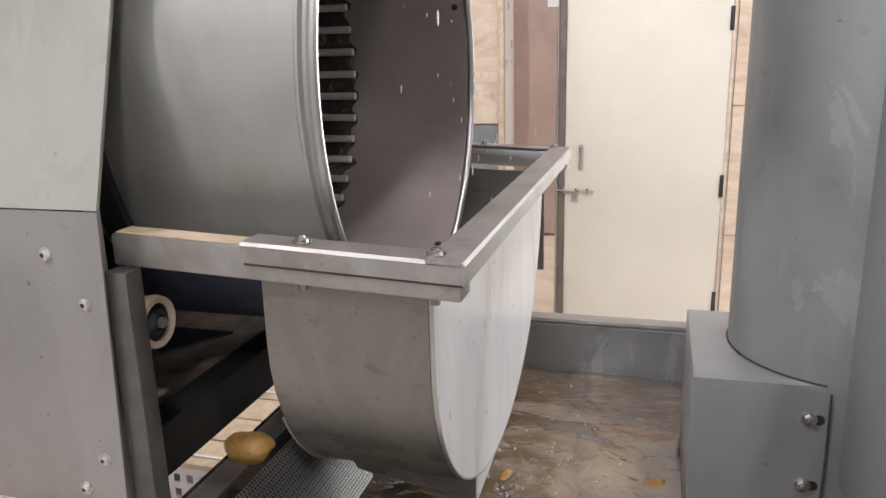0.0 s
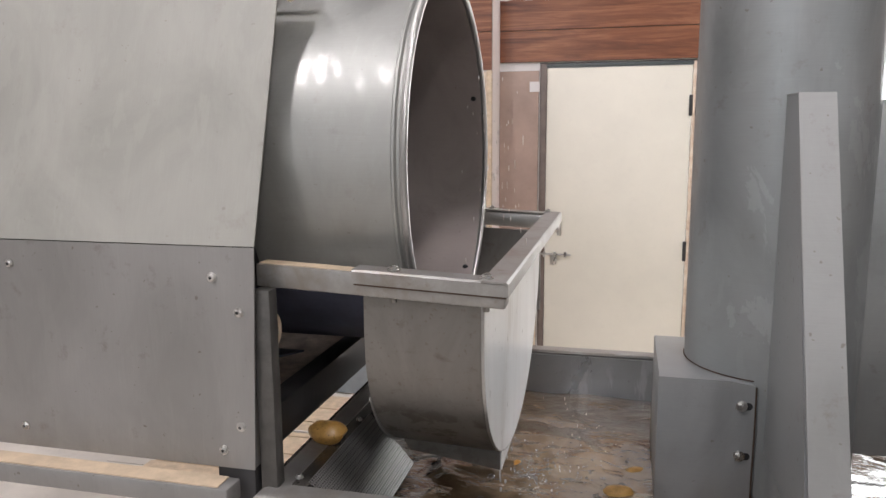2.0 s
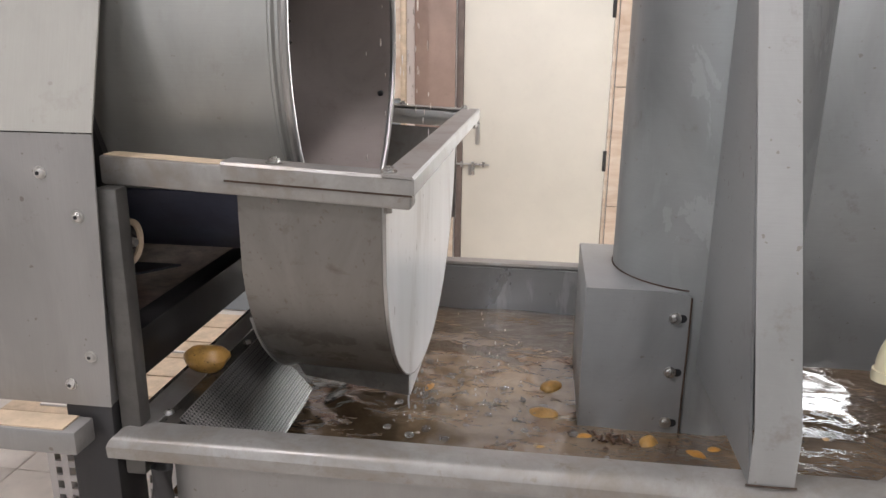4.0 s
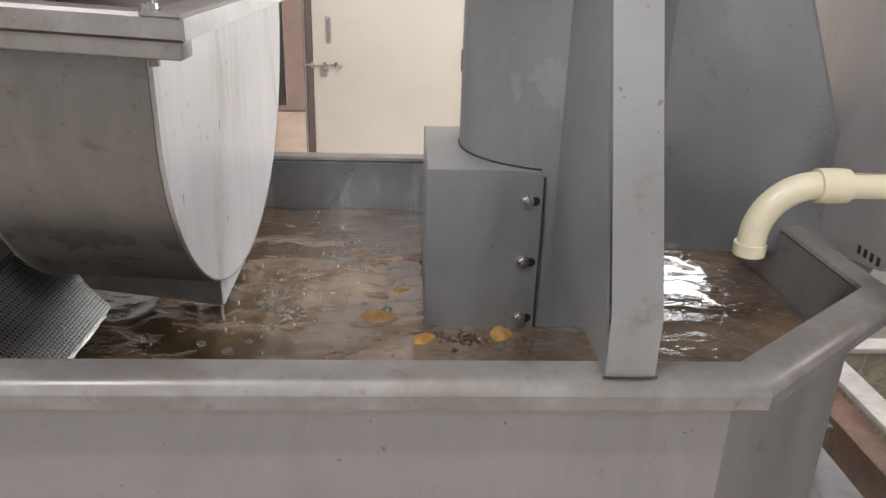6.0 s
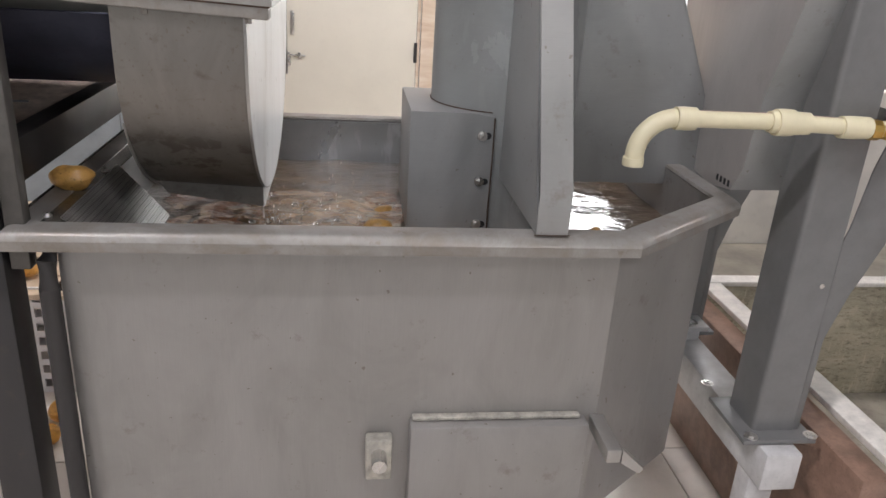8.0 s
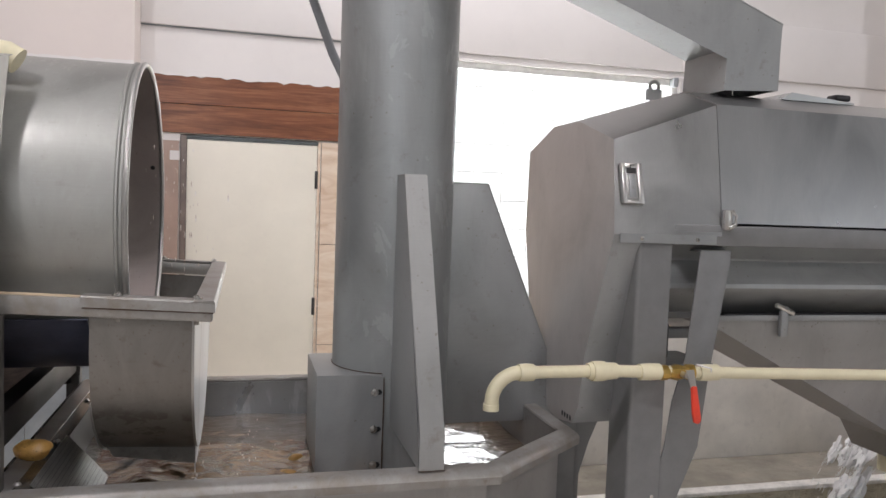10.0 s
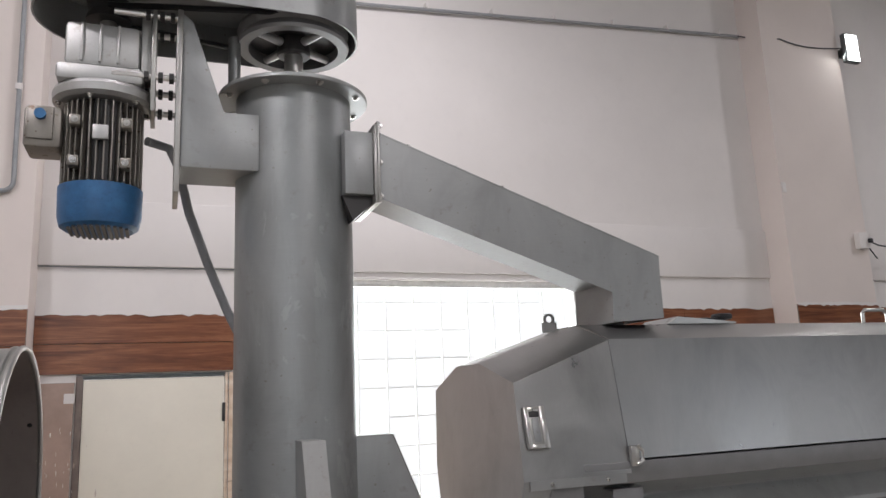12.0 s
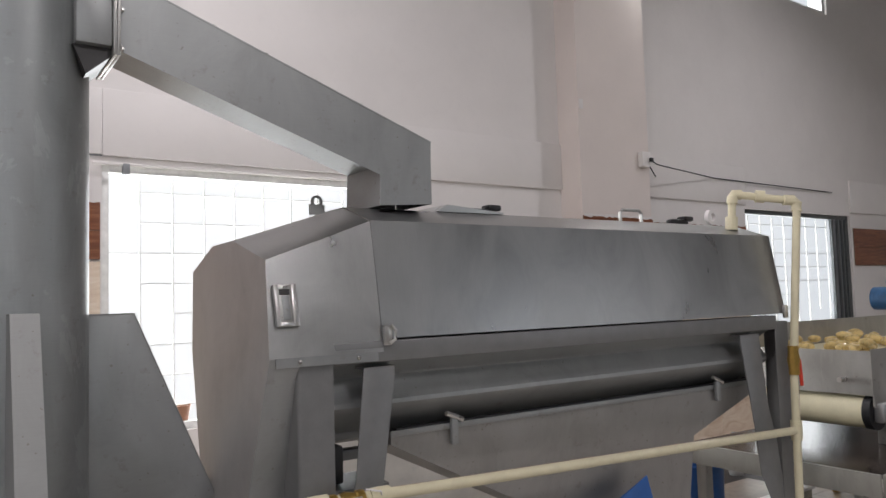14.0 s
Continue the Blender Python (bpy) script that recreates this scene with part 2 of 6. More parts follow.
def clear_water():
    n = Nodes("clear_water")
    n.base((0.85, 0.85, 0.84))
    n.gloss(0.08)
    n.b.inputs["IOR"].default_value = 1.33
    n.b.inputs["Transmission Weight"].default_value = 0.55
    return n.m


def foam_white():
    n = Nodes("muddy_white_foam")
    a = n.noise(n.coords(), 60, 3)
    n.base(n.ramp(a, (0.35, (0.62, 0.52, 0.44)), (0.6, (0.86, 0.83, 0.80))))
    n.gloss(0.12)
    n.b.inputs["IOR"].default_value = 1.33
    n.b.inputs["Transmission Weight"].default_value = 0.08
    return n.m


def muddy_froth():
    n = Nodes("brown_froth")
    a = n.noise(n.coords(), 90, 4)
    n.base(n.ramp(a, (0.35, (0.30, 0.22, 0.15)), (0.6, (0.66, 0.58, 0.50))))
    n.gloss(0.12)
    n.b.inputs["Transmission Weight"].default_value = 0.3
    return n.m


def grimy_steel():
    """Trough sheet: dull steel with splashed brown grime and wiped streaks."""
    n = Nodes("grimy_shaded_trough_steel")
    smear = n.noise(n.coords((1, 1, 0.5)), 6, 6, 0.65, 0.8)
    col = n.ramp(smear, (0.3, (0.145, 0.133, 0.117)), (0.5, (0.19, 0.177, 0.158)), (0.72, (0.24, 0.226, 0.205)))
    spot = n.noise(n.coords((1.0, 1.0, 1.6)), 14, 7, 0.7, 0.4)
    col = n.mix(n.ramp(spot, (0.56, (0.0,) * 3), (0.72, (0.6,) * 3)), col, (0.105, 0.08, 0.06))
    # mud blotches, kept to a height band that also paints the trough's lower shade
    place = n.add("ShaderNodeSeparateXYZ")
    n.link(n.coords(), place.inputs[0])
    over = n.add("ShaderNodeMath")
    over.operation = "SUBTRACT"
    over.inputs[1].default_value = 1.0
    n.link(place.outputs["Z"], over.inputs[0])
    band = n.ramp(over.outputs[0], (0.10, (0.35,) * 3), (0.15, (1.0,) * 3), (0.19, (0.8,) * 3), (0.25, (0.0,) * 3))
    splash = n.noise(n.coords((1, 1, 1.5)), 19, 6, 0.68, 0.5)
    col = n.mix(n.mix(1.0, band, n.ramp(splash, (0.50, (0.0,) * 3), (0.58, (0.75,) * 3)), "MULTIPLY"), col, (0.075, 0.058, 0.044))
    fine = n.noise(n.coords(), 120, 3, 0.6)
    col = n.mix(n.ramp(fine, (0.62, (0.0,) * 3), (0.72, (0.5,) * 3)), col, (0.12, 0.09, 0.07))
    n.base(col)
    n.gloss(0.42, 0.6)
    return n.m


def wet_rim():
    """Rim steel, half wet, with brown tide marks."""
    n = Nodes("wet_rim_steel")
    wet = n.noise(n.coords((1, 1, 1)), 16, 6, 0.68, 0.15)
    spot = n.noise(n.coords(), 70, 4, 0.6)
    col = n.ramp(wet, (0.30, (0.25, 0.235, 0.218)), (0.50, (0.295, 0.283, 0.266)), (0.7, (0.36, 0.35, 0.33)))
    col = n.mix(n.ramp(spot, (0.60, (0.0,) * 3), (0.85, (0.2,) * 3)), col, (0.25, 0.20, 0.15))
    n.base(col)
    mud = n.noise(n.coords((1, 1, 1)), 9, 7, 0.72, 0.5)
    col = n.mix(n.ramp(mud, (0.46, (0.0,) * 3), (0.68, (0.6,) * 3)), col, (0.20, 0.16, 0.12))
    fleck = n.noise(n.coords(), 38, 6, 0.7, 0.3)
    col = n.mix(n.ramp(fleck, (0.60, (0.0,) * 3), (0.70, (0.5,) * 3)), col, (0.17, 0.12, 0.085))
    n.base(col)
    n.gloss(n.ramp(wet, (0.30, (0.36,) * 3), (0.7, (0.52,) * 3)), 0.45)
    n.bump(spot, 0.03, 0.0005)
    return n.m


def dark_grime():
    """Caked black muck with paler mineral patches; its black also paints the shaded gaps."""
    n = Nodes("black_grime_and_shade")
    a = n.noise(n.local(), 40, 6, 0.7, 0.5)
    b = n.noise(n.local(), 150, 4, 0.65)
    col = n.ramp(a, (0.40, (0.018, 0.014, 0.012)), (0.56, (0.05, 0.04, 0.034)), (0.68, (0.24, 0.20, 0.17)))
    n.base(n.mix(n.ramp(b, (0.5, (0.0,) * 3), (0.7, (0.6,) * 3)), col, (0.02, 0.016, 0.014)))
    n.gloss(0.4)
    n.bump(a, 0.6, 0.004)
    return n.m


def mossy():
    """Wet old concrete: olive stains, dark bands low down and pale scraped flecks."""
    n = Nodes("mossy_wet_concrete")
    a = n.noise(n.coords((1, 1, 2.2)), 4, 7, 0.7, 0.8)
    b = n.noise(n.coords((1.5, 1, 4)), 20, 6, 0.72, 0.3)
    c = n.noise(n.coords((6, 1, 0.7)), 12, 5, 0.65)
    col = n.ramp(a, (0.3, (0.24, 0.215, 0.155)), (0.5, (0.43, 0.385, 0.28)), (0.7, (0.56, 0.50, 0.38)))
    col = n.mix(n.ramp(b, (0.52, (0.0,) * 3), (0.66, (0.7,) * 3)), col, (0.12, 0.10, 0.065))
    col = n.mix(n.ramp(c, (0.58, (0.0,) * 3), (0.70, (0.6,) * 3)), col, (0.66, 0.57, 0.42))
    n.base(col)
    n.gloss(0.3)
    n.bump(b, 0.6, 0.006)
    return n.m


def potato_skin(name, tone):
    n = Nodes(name)
    a = n.noise(n.local(), 30, 5, 0.65)
    b = n.noise(n.local(), 110, 3, 0.6)
    col = n.ramp(a, (0.3, tuple(c * 0.45 for c in tone)), (0.5, tone), (0.7, tuple(min(1, c * 1.25) for c in tone)))
    col = n.mix(n.ramp(b, (0.62, (0.0,) * 3), (0.72, (0.8,) * 3)), col, (0.10, 0.055, 0.02))
    n.base(col)
    n.gloss(0.28)
    n.bump(b, 0.25, 0.002)
    return n.m


def glow(name, tone, power):
    n = Nodes(name)
    n.base(tone)
    n.b.inputs["Emission Color"].default_value = (*tone, 1)
    n.b.inputs["Emission Strength"].default_value = power
    return n.m


WOOD = wood_tile()
CREAM_TILE = cream_tile()
WHITE_SHEET = white_sheet()
FOAM_MAT = foam_white()
FROTH = muddy_froth()
GRIME = grimy_steel()
RIM = wet_rim()
DARK_GRIME = dark_grime()
MOSSY = mossy()
WET_TABLE.node_tree.nodes["Principled BSDF"].inputs["Specular IOR Level"].default_value = 0.06
WATER = muddy_water()
DROPLET = clear_water()
SPRAY = clear_water()
SPRAY.name = "water_spray"
SPRAY.node_tree.nodes["Principled BSDF"].inputs["Transmission Weight"].default_value = 0.85
GUSH_MAT = plain("white_rushing_water", (0.88, 0.88, 0.87), 0.12, 0.0, 0.05, 40.0, 0.3)
SKIN = potato_skin("washed_potato_skin", (0.44, 0.25, 0.07))
SKIN_PALE = potato_skin("pale_potato_skin", (0.48, 0.24, 0.05))
SCRAP = plain("brown_peel", (0.09, 0.05, 0.03), 0.3, 0.0, 0.4, 60.0)
SKIN_CLEAN = potato_skin("clean_potato_skin", (0.60, 0.45, 0.19))
LAMP_GLOW = glow("lamp_glow", (1, 1, 1), 14.0)
OUTSIDE = glow("bright_overcast_distance", (0.96, 0.98, 1.0), 0.92)
LABEL_RED = plain("red_label", (0.5, 0.05, 0.05), 0.5)
CLEAR = clear_water()

# ---- mesh helpers ----
ORIGIN = {}


def thing(name, x, y, z, label, category, group="", kind=""):
    ob = new(name)
    ob.empty_display_size = 0.05
    ob.location = (x, y, z)
    ORIGIN[ob] = Vector((x, y, z))
    return tagged(ob, label, category, group, kind)


def solid(name, bm, material, origin=(0, 0, 0), angle=27):
    o = Vector(origin)
    bmesh.ops.recalc_face_normals(bm, faces=bm.faces)
    if o.length:
        bmesh.ops.translate(bm, verts=bm.verts, vec=-o)
    me = bpy.data.meshes.new(name)
    bm.to_mesh(me)
    bm.free()
    me.materials.append(material)
    for p in me.polygons:
        p.use_smooth = True
    me.set_sharp_from_angle(angle=radians(angle))
    return me


def part(name, bm, material, parent, label=""):
    """Link a mesh given in world places as one part under a thing or a part."""
    o = ORIGIN[parent]
    ob = new(name, solid(name, bm, material, o))
    ob.parent = parent
    ORIGIN[ob] = o
    return tagged(ob, label)


def structure(name, bm, material, label, category="", kind="structure"):
    ob = new(name, solid(name, bm, material))
    ORIGIN[ob] = Vector((0, 0, 0))
    return tagged(ob, label, category or name.split("_")[0], "", kind)


def box(x0, x1, y0, y1, z0, z1, bevel=0.0, seg=2, bm=None):
    own = bmesh.new()
    m = Matrix.LocRotScale(((x0 + x1) / 2, (y0 + y1) / 2, (z0 + z1) / 2), None, (abs(x1 - x0), abs(y1 - y0), abs(z1 - z0)))
    bmesh.ops.create_cube(own, size=1, matrix=m)
    if bevel:
        bmesh.ops.bevel(own, geom=own.edges[:], offset=bevel, segments=seg, affect="EDGES", profile=0.5)
    return joined(bm, own)


def joined(bm, own):
    if bm is None:
        return own
    me = bpy.data.meshes.new("tmp")
    own.to_mesh(me)
    own.free()
    bm.from_mesh(me)
    bpy.data.meshes.remove(me)
    return bm


def rod(p0, p1, r, r1=None, seg=20, bm=None, cap=True):
    own = bmesh.new()
    p0, p1 = Vector(p0), Vector(p1)
    d = p1 - p0
    m = Matrix.Translation((p0 + p1) / 2) @ d.to_track_quat("Z", "Y").to_matrix().to_4x4()
    bmesh.ops.create_cone(own, segments=seg, cap_ends=cap, radius1=r, radius2=r if r1 is None else r1, depth=d.length, matrix=m)
    return joined(bm, own)


def prism(points, axis, a, b, bevel=0.0, bm=None):
    """A plate with the outline given in the two other axes, from a to b along the axis."""
    own = bmesh.new()
    put = {"x": lambda u, v, w: (w, u, v), "y": lambda u, v, w: (u, w, v), "z": lambda u, v, w: (u, v, w)}[axis]
    f = own.faces.new([own.verts.new(put(u, v, a)) for u, v in points])
    ext = bmesh.ops.extrude_face_region(own, geom=[f])
    way = Vector(put(0, 0, b - a))
    bmesh.ops.translate(own, verts=[g for g in ext["geom"] if isinstance(g, bmesh.types.BMVert)], vec=way)
    if bevel:
        bmesh.ops.recalc_face_normals(own, faces=own.faces)
        bmesh.ops.bevel(own, geom=own.edges[:], offset=bevel, segments=2, affect="EDGES", profile=0.5)
    return joined(bm, own)


def lathe(profile, centre, axis="z", seg=48, bm=None, closed=False):
    """Spin a profile of (radius, height) round the axis through centre."""
    own = bmesh.new()
    rings = []
    for i in range(seg):
        a = 2 * math.pi * i / seg
        c, s = math.cos(a), math.sin(a)
        ring = []
        for r, h in profile:
            p = {"z": (r * c, r * s, h), "x": (h, r * c, r * s), "y": (r * c, h, r * s)}[axis]
            ring.append(own.verts.new(Vector(p) + Vector(centre)))
        rings.append(ring)
    k = len(profile)
    for i in range(seg):
        a, b = rings[i], rings[(i + 1) % seg]
        for j in range(k if closed else k - 1):
            jj = (j + 1) % k
            own.faces.new((a[j], b[j], b[jj], a[jj]))
    bmesh.ops.remove_doubles(own, verts=own.verts, dist=1e-6)
    return joined(bm, own)


def tube(points, r, seg=14, bm=None, caps=True):
    """A round tube along points."""
    own = bmesh.new()
    pts = [Vector(p) for p in points]
    rings = []
    up = Vector((0.13, 0.31, 0.94))
    for i, p in enumerate(pts):
        d = (pts[min(i + 1, len(pts) - 1)] - pts[max(i - 1, 0)]).normalized()
        side = d.cross(up)
        if side.length < 0.2:
            side = d.cross(Vector((1, 0, 0)))
        side.normalize()
        over = side.cross(d)
        rings.append([own.verts.new(p + r * (math.cos(t) * side + math.sin(t) * over)) for t in (2 * math.pi * k / seg for k in range(seg))])
    for a, b in zip(rings, rings[1:]):
        for k in range(seg):
            own.faces.new((a[k], a[(k + 1) % seg], b[(k + 1) % seg], b[k]))
    if caps:
        own.faces.new(rings[0])
        own.faces.new(rings[-1])
    return joined(bm, own)


def arc(centre, r, a0, a1, n, plane="xz"):
    out = []
    for i in range(n + 1):
        a = radians(a0 + (a1 - a0) * i / n)
        u, v = r * math.cos(a), r * math.sin(a)
        x, y, z = centre
        out.append({"xz": (x + u, y, z + v), "xy": (x + u, y + v, z), "yz": (x, y + u, z + v)}[plane])
    return out


def shell(profile, axis, a, b, thick, bm=None):
    """A bent sheet: an open outline of two axes, drawn along the axis, with a thickness."""
    n = len(profile)
    off = []
    for i in range(n):
        p, q = Vector(profile[max(i - 1, 0)]), Vector(profile[min(i + 1, n - 1)])
        d = (q - p).normalized()
        off.append((profile[i][0] - d.y * thick, profile[i][1] + d.x * thick))
    own = bmesh.new()
    put = {"x": lambda u, v, w: (w, u, v), "y": lambda u, v, w: (u, w, v), "z": lambda u, v, w: (u, v, w)}[axis]
    rows = [[own.verts.new(put(u, v, w)) for u, v in line] for line in (profile, off) for w in (a, b)]
    p0, p1, q0, q1 = rows
    for i in range(n - 1):
        own.faces.new((p0[i], p0[i + 1], p1[i + 1], p1[i]))
        own.faces.new((q0[i], q1[i], q1[i + 1], q0[i + 1]))
        own.faces.new((p0[i], q0[i], q0[i + 1], p0[i + 1]))
        own.faces.new((p1[i], p1[i + 1], q1[i + 1], q1[i]))
    for i in (0, n - 1):
        own.faces.new((p0[i], p1[i], q1[i], q0[i]))
    return joined(bm, own)


def bolt(place, normal, r=0.009, parent=None, washer=True, name="bolt"):
    """A hexagon bolt head with its washer, lying on a face."""
    p, n = Vector(place), Vector(normal).normalized()
    bm = rod(p, p + n * 0.007, r * 0.82, seg=6)
    if washer:
        rod(p, p + n * 0.0022, r * 1.25, seg=20, bm=bm)
    rod(p + n * 0.006, p + n * 0.009, r * 0.4, seg=10, bm=bm)
    return part(name, bm, STEEL_BRIGHT, parent)


def rivet(place, normal, r, parent):
    p, n = Vector(place), Vector(normal).normalized()
    bm = rod(p, p + n * 0.002, r, r * 0.95, 16)
    rod(p + n * 0.002, p + n * 0.0045, r * 0.8, r * 0.68, 16, bm)
    rod(p + n * 0.0045, p + n * 0.006, r * 0.68, r * 0.42, 16, bm)
    part("hex_socket", rod(p + n * 0.0058, p + n * 0.0063, r * 0.34, seg=6), BLACK, parent)
    return part("bolt", bm, STEEL_BRIGHT, parent)

# ---- the room ----
WALL_Y = 4.9
ROD_STEEL = plain("worn_rod_steel", (0.60, 0.585, 0.56), 0.35, 0.3, 0.1, 30.0)
SEAM = plain("seam_dirt_and_gap_shade", (0.06, 0.035, 0.022), 0.8, 0.0, 0.4, 60.0)
BROWN_FRAME = plain("brown_frame_paint", (0.17, 0.13, 0.11), 0.5, 0.0, 0.2)


def wall_with_openings(name, x0, x1, z0, z1, y, thick, holes, material, label):
    """A wall along x, cut into bands round its rectangular openings (x0, x1, z0, z1)."""
    bm = bmesh.new()
    xs = sorted({x0, x1, *(h[0] for h in holes), *(h[1] for h in holes)})
    for a, b in zip(xs, xs[1:]):
        cuts = sorted((h[2], h[3]) for h in holes if h[0] <= a and h[1] >= b)
        z = z0
        for c, d in cuts:
            if c > z:
                box(a, b, y, y + thick, z, c, bm=bm)
            z = d
        if z < z1:
            box(a, b, y, y + thick, z, z1, bm=bm)
    return structure(name, bm, material, label, "wall")


HOLES = [(1.21, 3.27, 0.95, 2.70), (8.1, 10.45, 1.2, 2.71), (8.5, 10.2, 5.42, 6.3), (-0.34, 0.56, 0.0, 2.075)]
wall_with_openings("wall_north", -6, 14, -0.4, 6.6, WALL_Y, 0.25, HOLES, WHITE_WALL, "white painted plaster wall above tiled dado")
# unseen wall, kept dark for contrast; its openings are added for the fill lamps
wall_with_openings("wall_south", -6, 14, -0.4, 6.6, -4.9, 0.25, [(-3.2, 0.2, 1.7, 4.3), (5.9, 9.3, 1.4, 4.0)], HALL, "unseen dark wall with openings added for the south fill lamps")
# unseen; white so that steel facing west has something bright to reflect
structure("wall_west", box(-6.2, -6, -4.9, 5.15, -0.4, 6.6), WHITE_WALL, "unseen white side wall", "wall")
structure("wall_east", box(14, 14.2, -4.9, 5.15, -0.4, 6.6), WHITE_WALL, "unseen white side wall", "wall")
# unseen ceiling, dark grey only to hold back bounced light
structure("ceiling", box(-6.2, 14.2, -4.9, 5.15, 6.6, 6.75), CEIL, "unseen grey ceiling, kept dark to cut bounced light", "ceiling")
structure("backdrop", box(-8, 22, 9.0, 9.1, -0.4, 12), OUTSIDE, "white overcast distance outside the windows", "backdrop")
structure("ground", box(-60, 60, -60, 90, -0.6, -0.42), CONCRETE, "pale concrete ground outside", "ground")
floor = structure("floor", box(-6, 14, -4.9, 4.9, -0.42, -0.012), FLOOR_MAT, "worn brown tiled floor, wet in places", "floor")
structure("wall_pillar_west", box(-1.75, -0.585, 4.63, 4.9, -0.01, 6.6), PINK_WALL, "white painted pillar beside the door", "pillar")
structure("wall_pillar_east", box(5.21, 6.15, 4.63, 4.9, -0.01, 6.6), PINK_WALL, "white painted pillar between windows", "pillar")
for a, b in ((-0.585, 1.21), (3.27, 5.21), (6.15, 8.1), (10.45, 14)):
    structure("trim", box(a, b, 4.872, 4.9, 2.755, 3.185, 0.006), WHITE_WALL, "shallow white plaster band on the wall", "band")
structure("trim", box(1.21, 3.27, 4.872, 4.9, 2.75, 3.185, 0.006), WHITE_WALL, "shallow white plaster band over the window", "band")
# thin grey strip painted in as the band's shadow line, not a tile
structure("trim", box(-0.585, 1.21, 4.888, 4.899, 2.747, 2.754), GREY_TILE, "grey strip painted as the shadow line under the band", "band")


def strip(parent_name, x0, x1, y, z0, z1, width, height, material, label, gap=0.004):
    """A run of wall tiles with joints, each a piece of its own."""
    base = structure(parent_name, box(x0, x1, y + 0.004, y + 0.012, z0, z1), GROUT, label, "tiles")
    nx, nz = max(1, round((x1 - x0) / width)), max(1, round((z1 - z0) / height))
    w, h = (x1 - x0) / nx, (z1 - z0) / nz
    me = None
    for i in range(nx):
        for k in range(nz):
            cx, cz = x0 + (i + 0.5) * w, z0 + (k + 0.5) * h
            if me is None:
                bm = box(-w / 2 + gap / 2, w / 2 - gap / 2, -0.006, 0.006, -h / 2 + gap / 2, h / 2 - gap / 2, 0.0015, 1)
                me = solid("tile", bm, material)
            ob = new("tile", me)
            ob.parent = base
            ob.location = (cx, y, cz)


strip("wall_tiles", -0.585, 1.2, 4.887, 2.08, 2.45, 1.2, 0.19, WOOD, "red-brown wood-look tile band above the door")
strip("wall_tiles", -1.75, -0.585, 4.617, 2.02, 2.45, 1.2, 0.22, WOOD, "red-brown wood-look tile band on the pillar")
strip("wall_tiles", 3.28, 5.2, 4.887, 2.08, 2.49, 1.2, 0.2, WOOD, "red-brown wood-look tile band on the wall")
strip("wall_tiles", 5.21, 6.15, 4.617, 2.08, 2.49, 1.2, 0.2, WOOD, "red-brown wood-look tile band on the pillar")
strip("wall_tiles", 6.16, 8.09, 4.887, 2.05, 2.50, 1.2, 0.2, WOOD, "red-brown wood-look tile band on the wall")
strip("wall_tiles", 10.5, 13.9, 4.887, 2.05, 2.55, 1.2, 0.25, WOOD, "red-brown wood-look tile band on the wall")
strip("wall_tiles", 0.5625, 1.2, 4.887, 0.0, 2.07, 0.6, 0.62, CREAM_TILE, "cream marble-look wall tiles beside the door")
strip("wall_tiles", -1.75, -0.585, 4.617, 1.31, 2.015, 0.6, 0.7, CREAM_TILE, "cream marble-look wall tiles on the pillar")
strip("wall_tiles", -1.75, -0.585, 4.617, 0.0, 1.305, 0.6, 0.65, GREY_TILE, "grey-blue wall tiles low on the pillar")
strip("wall_tiles", -0.585, -0.345, 4.887, 0.66, 2.03, 0.24, 1.37, BROWN_PANEL, "brown stone tile panel beside the door")
strip("wall_tiles", -0.585, -0.345, 4.887, 0.0, 0.65, 0.24, 0.65, CREAM_TILE, "cream tile below the brown panel")
strip("wall_tiles", 3.28, 5.2, 4.887, 0.0, 2.07, 0.6, 0.62, CREAM_TILE, "cream marble-look wall tiles under the band")
strip("wall_tiles", 6.16, 8.09, 4.887, 0.0, 2.04, 0.6, 0.62, CREAM_TILE, "cream marble-look wall tiles under the band")
structure("trim", box(-0.615, -0.585, 4.6, 4.64, 0, 2.02, 0.004), CREAM_BAR, "cream corner strip on the pillar", "corner strip")


def plaster_edge(x0, x1, y, z):
    """The ragged white plaster smear along the top of a tile band."""
    rng = random.Random(int(100 * x1))
    n = max(8, int((x1 - x0) / 0.04))
    top = [(x0 + (x1 - x0) * i / n, z + 0.012 + 0.012 * rng.random()) for i in range(n + 1)]
    low = [(x0 + (x1 - x0) * i / n, z - 0.002 - 0.016 * rng.random() ** 2) for i in range(n, -1, -1)]
    structure("trim", prism(top + low, "y", y - 0.010, y - 0.0065), WHITE_WALL, "ragged white plaster smear over the tile band", "plaster")


for a, b, y, z in ((-0.585, 1.2, 4.887, 2.45), (-1.75, -0.585, 4.617, 2.45), (3.28, 5.2, 4.887, 2.49), (5.21, 6.15, 4.617, 2.49), (6.16, 8.09, 4.887, 2.5)):
    plaster_edge(a, b, y, z)


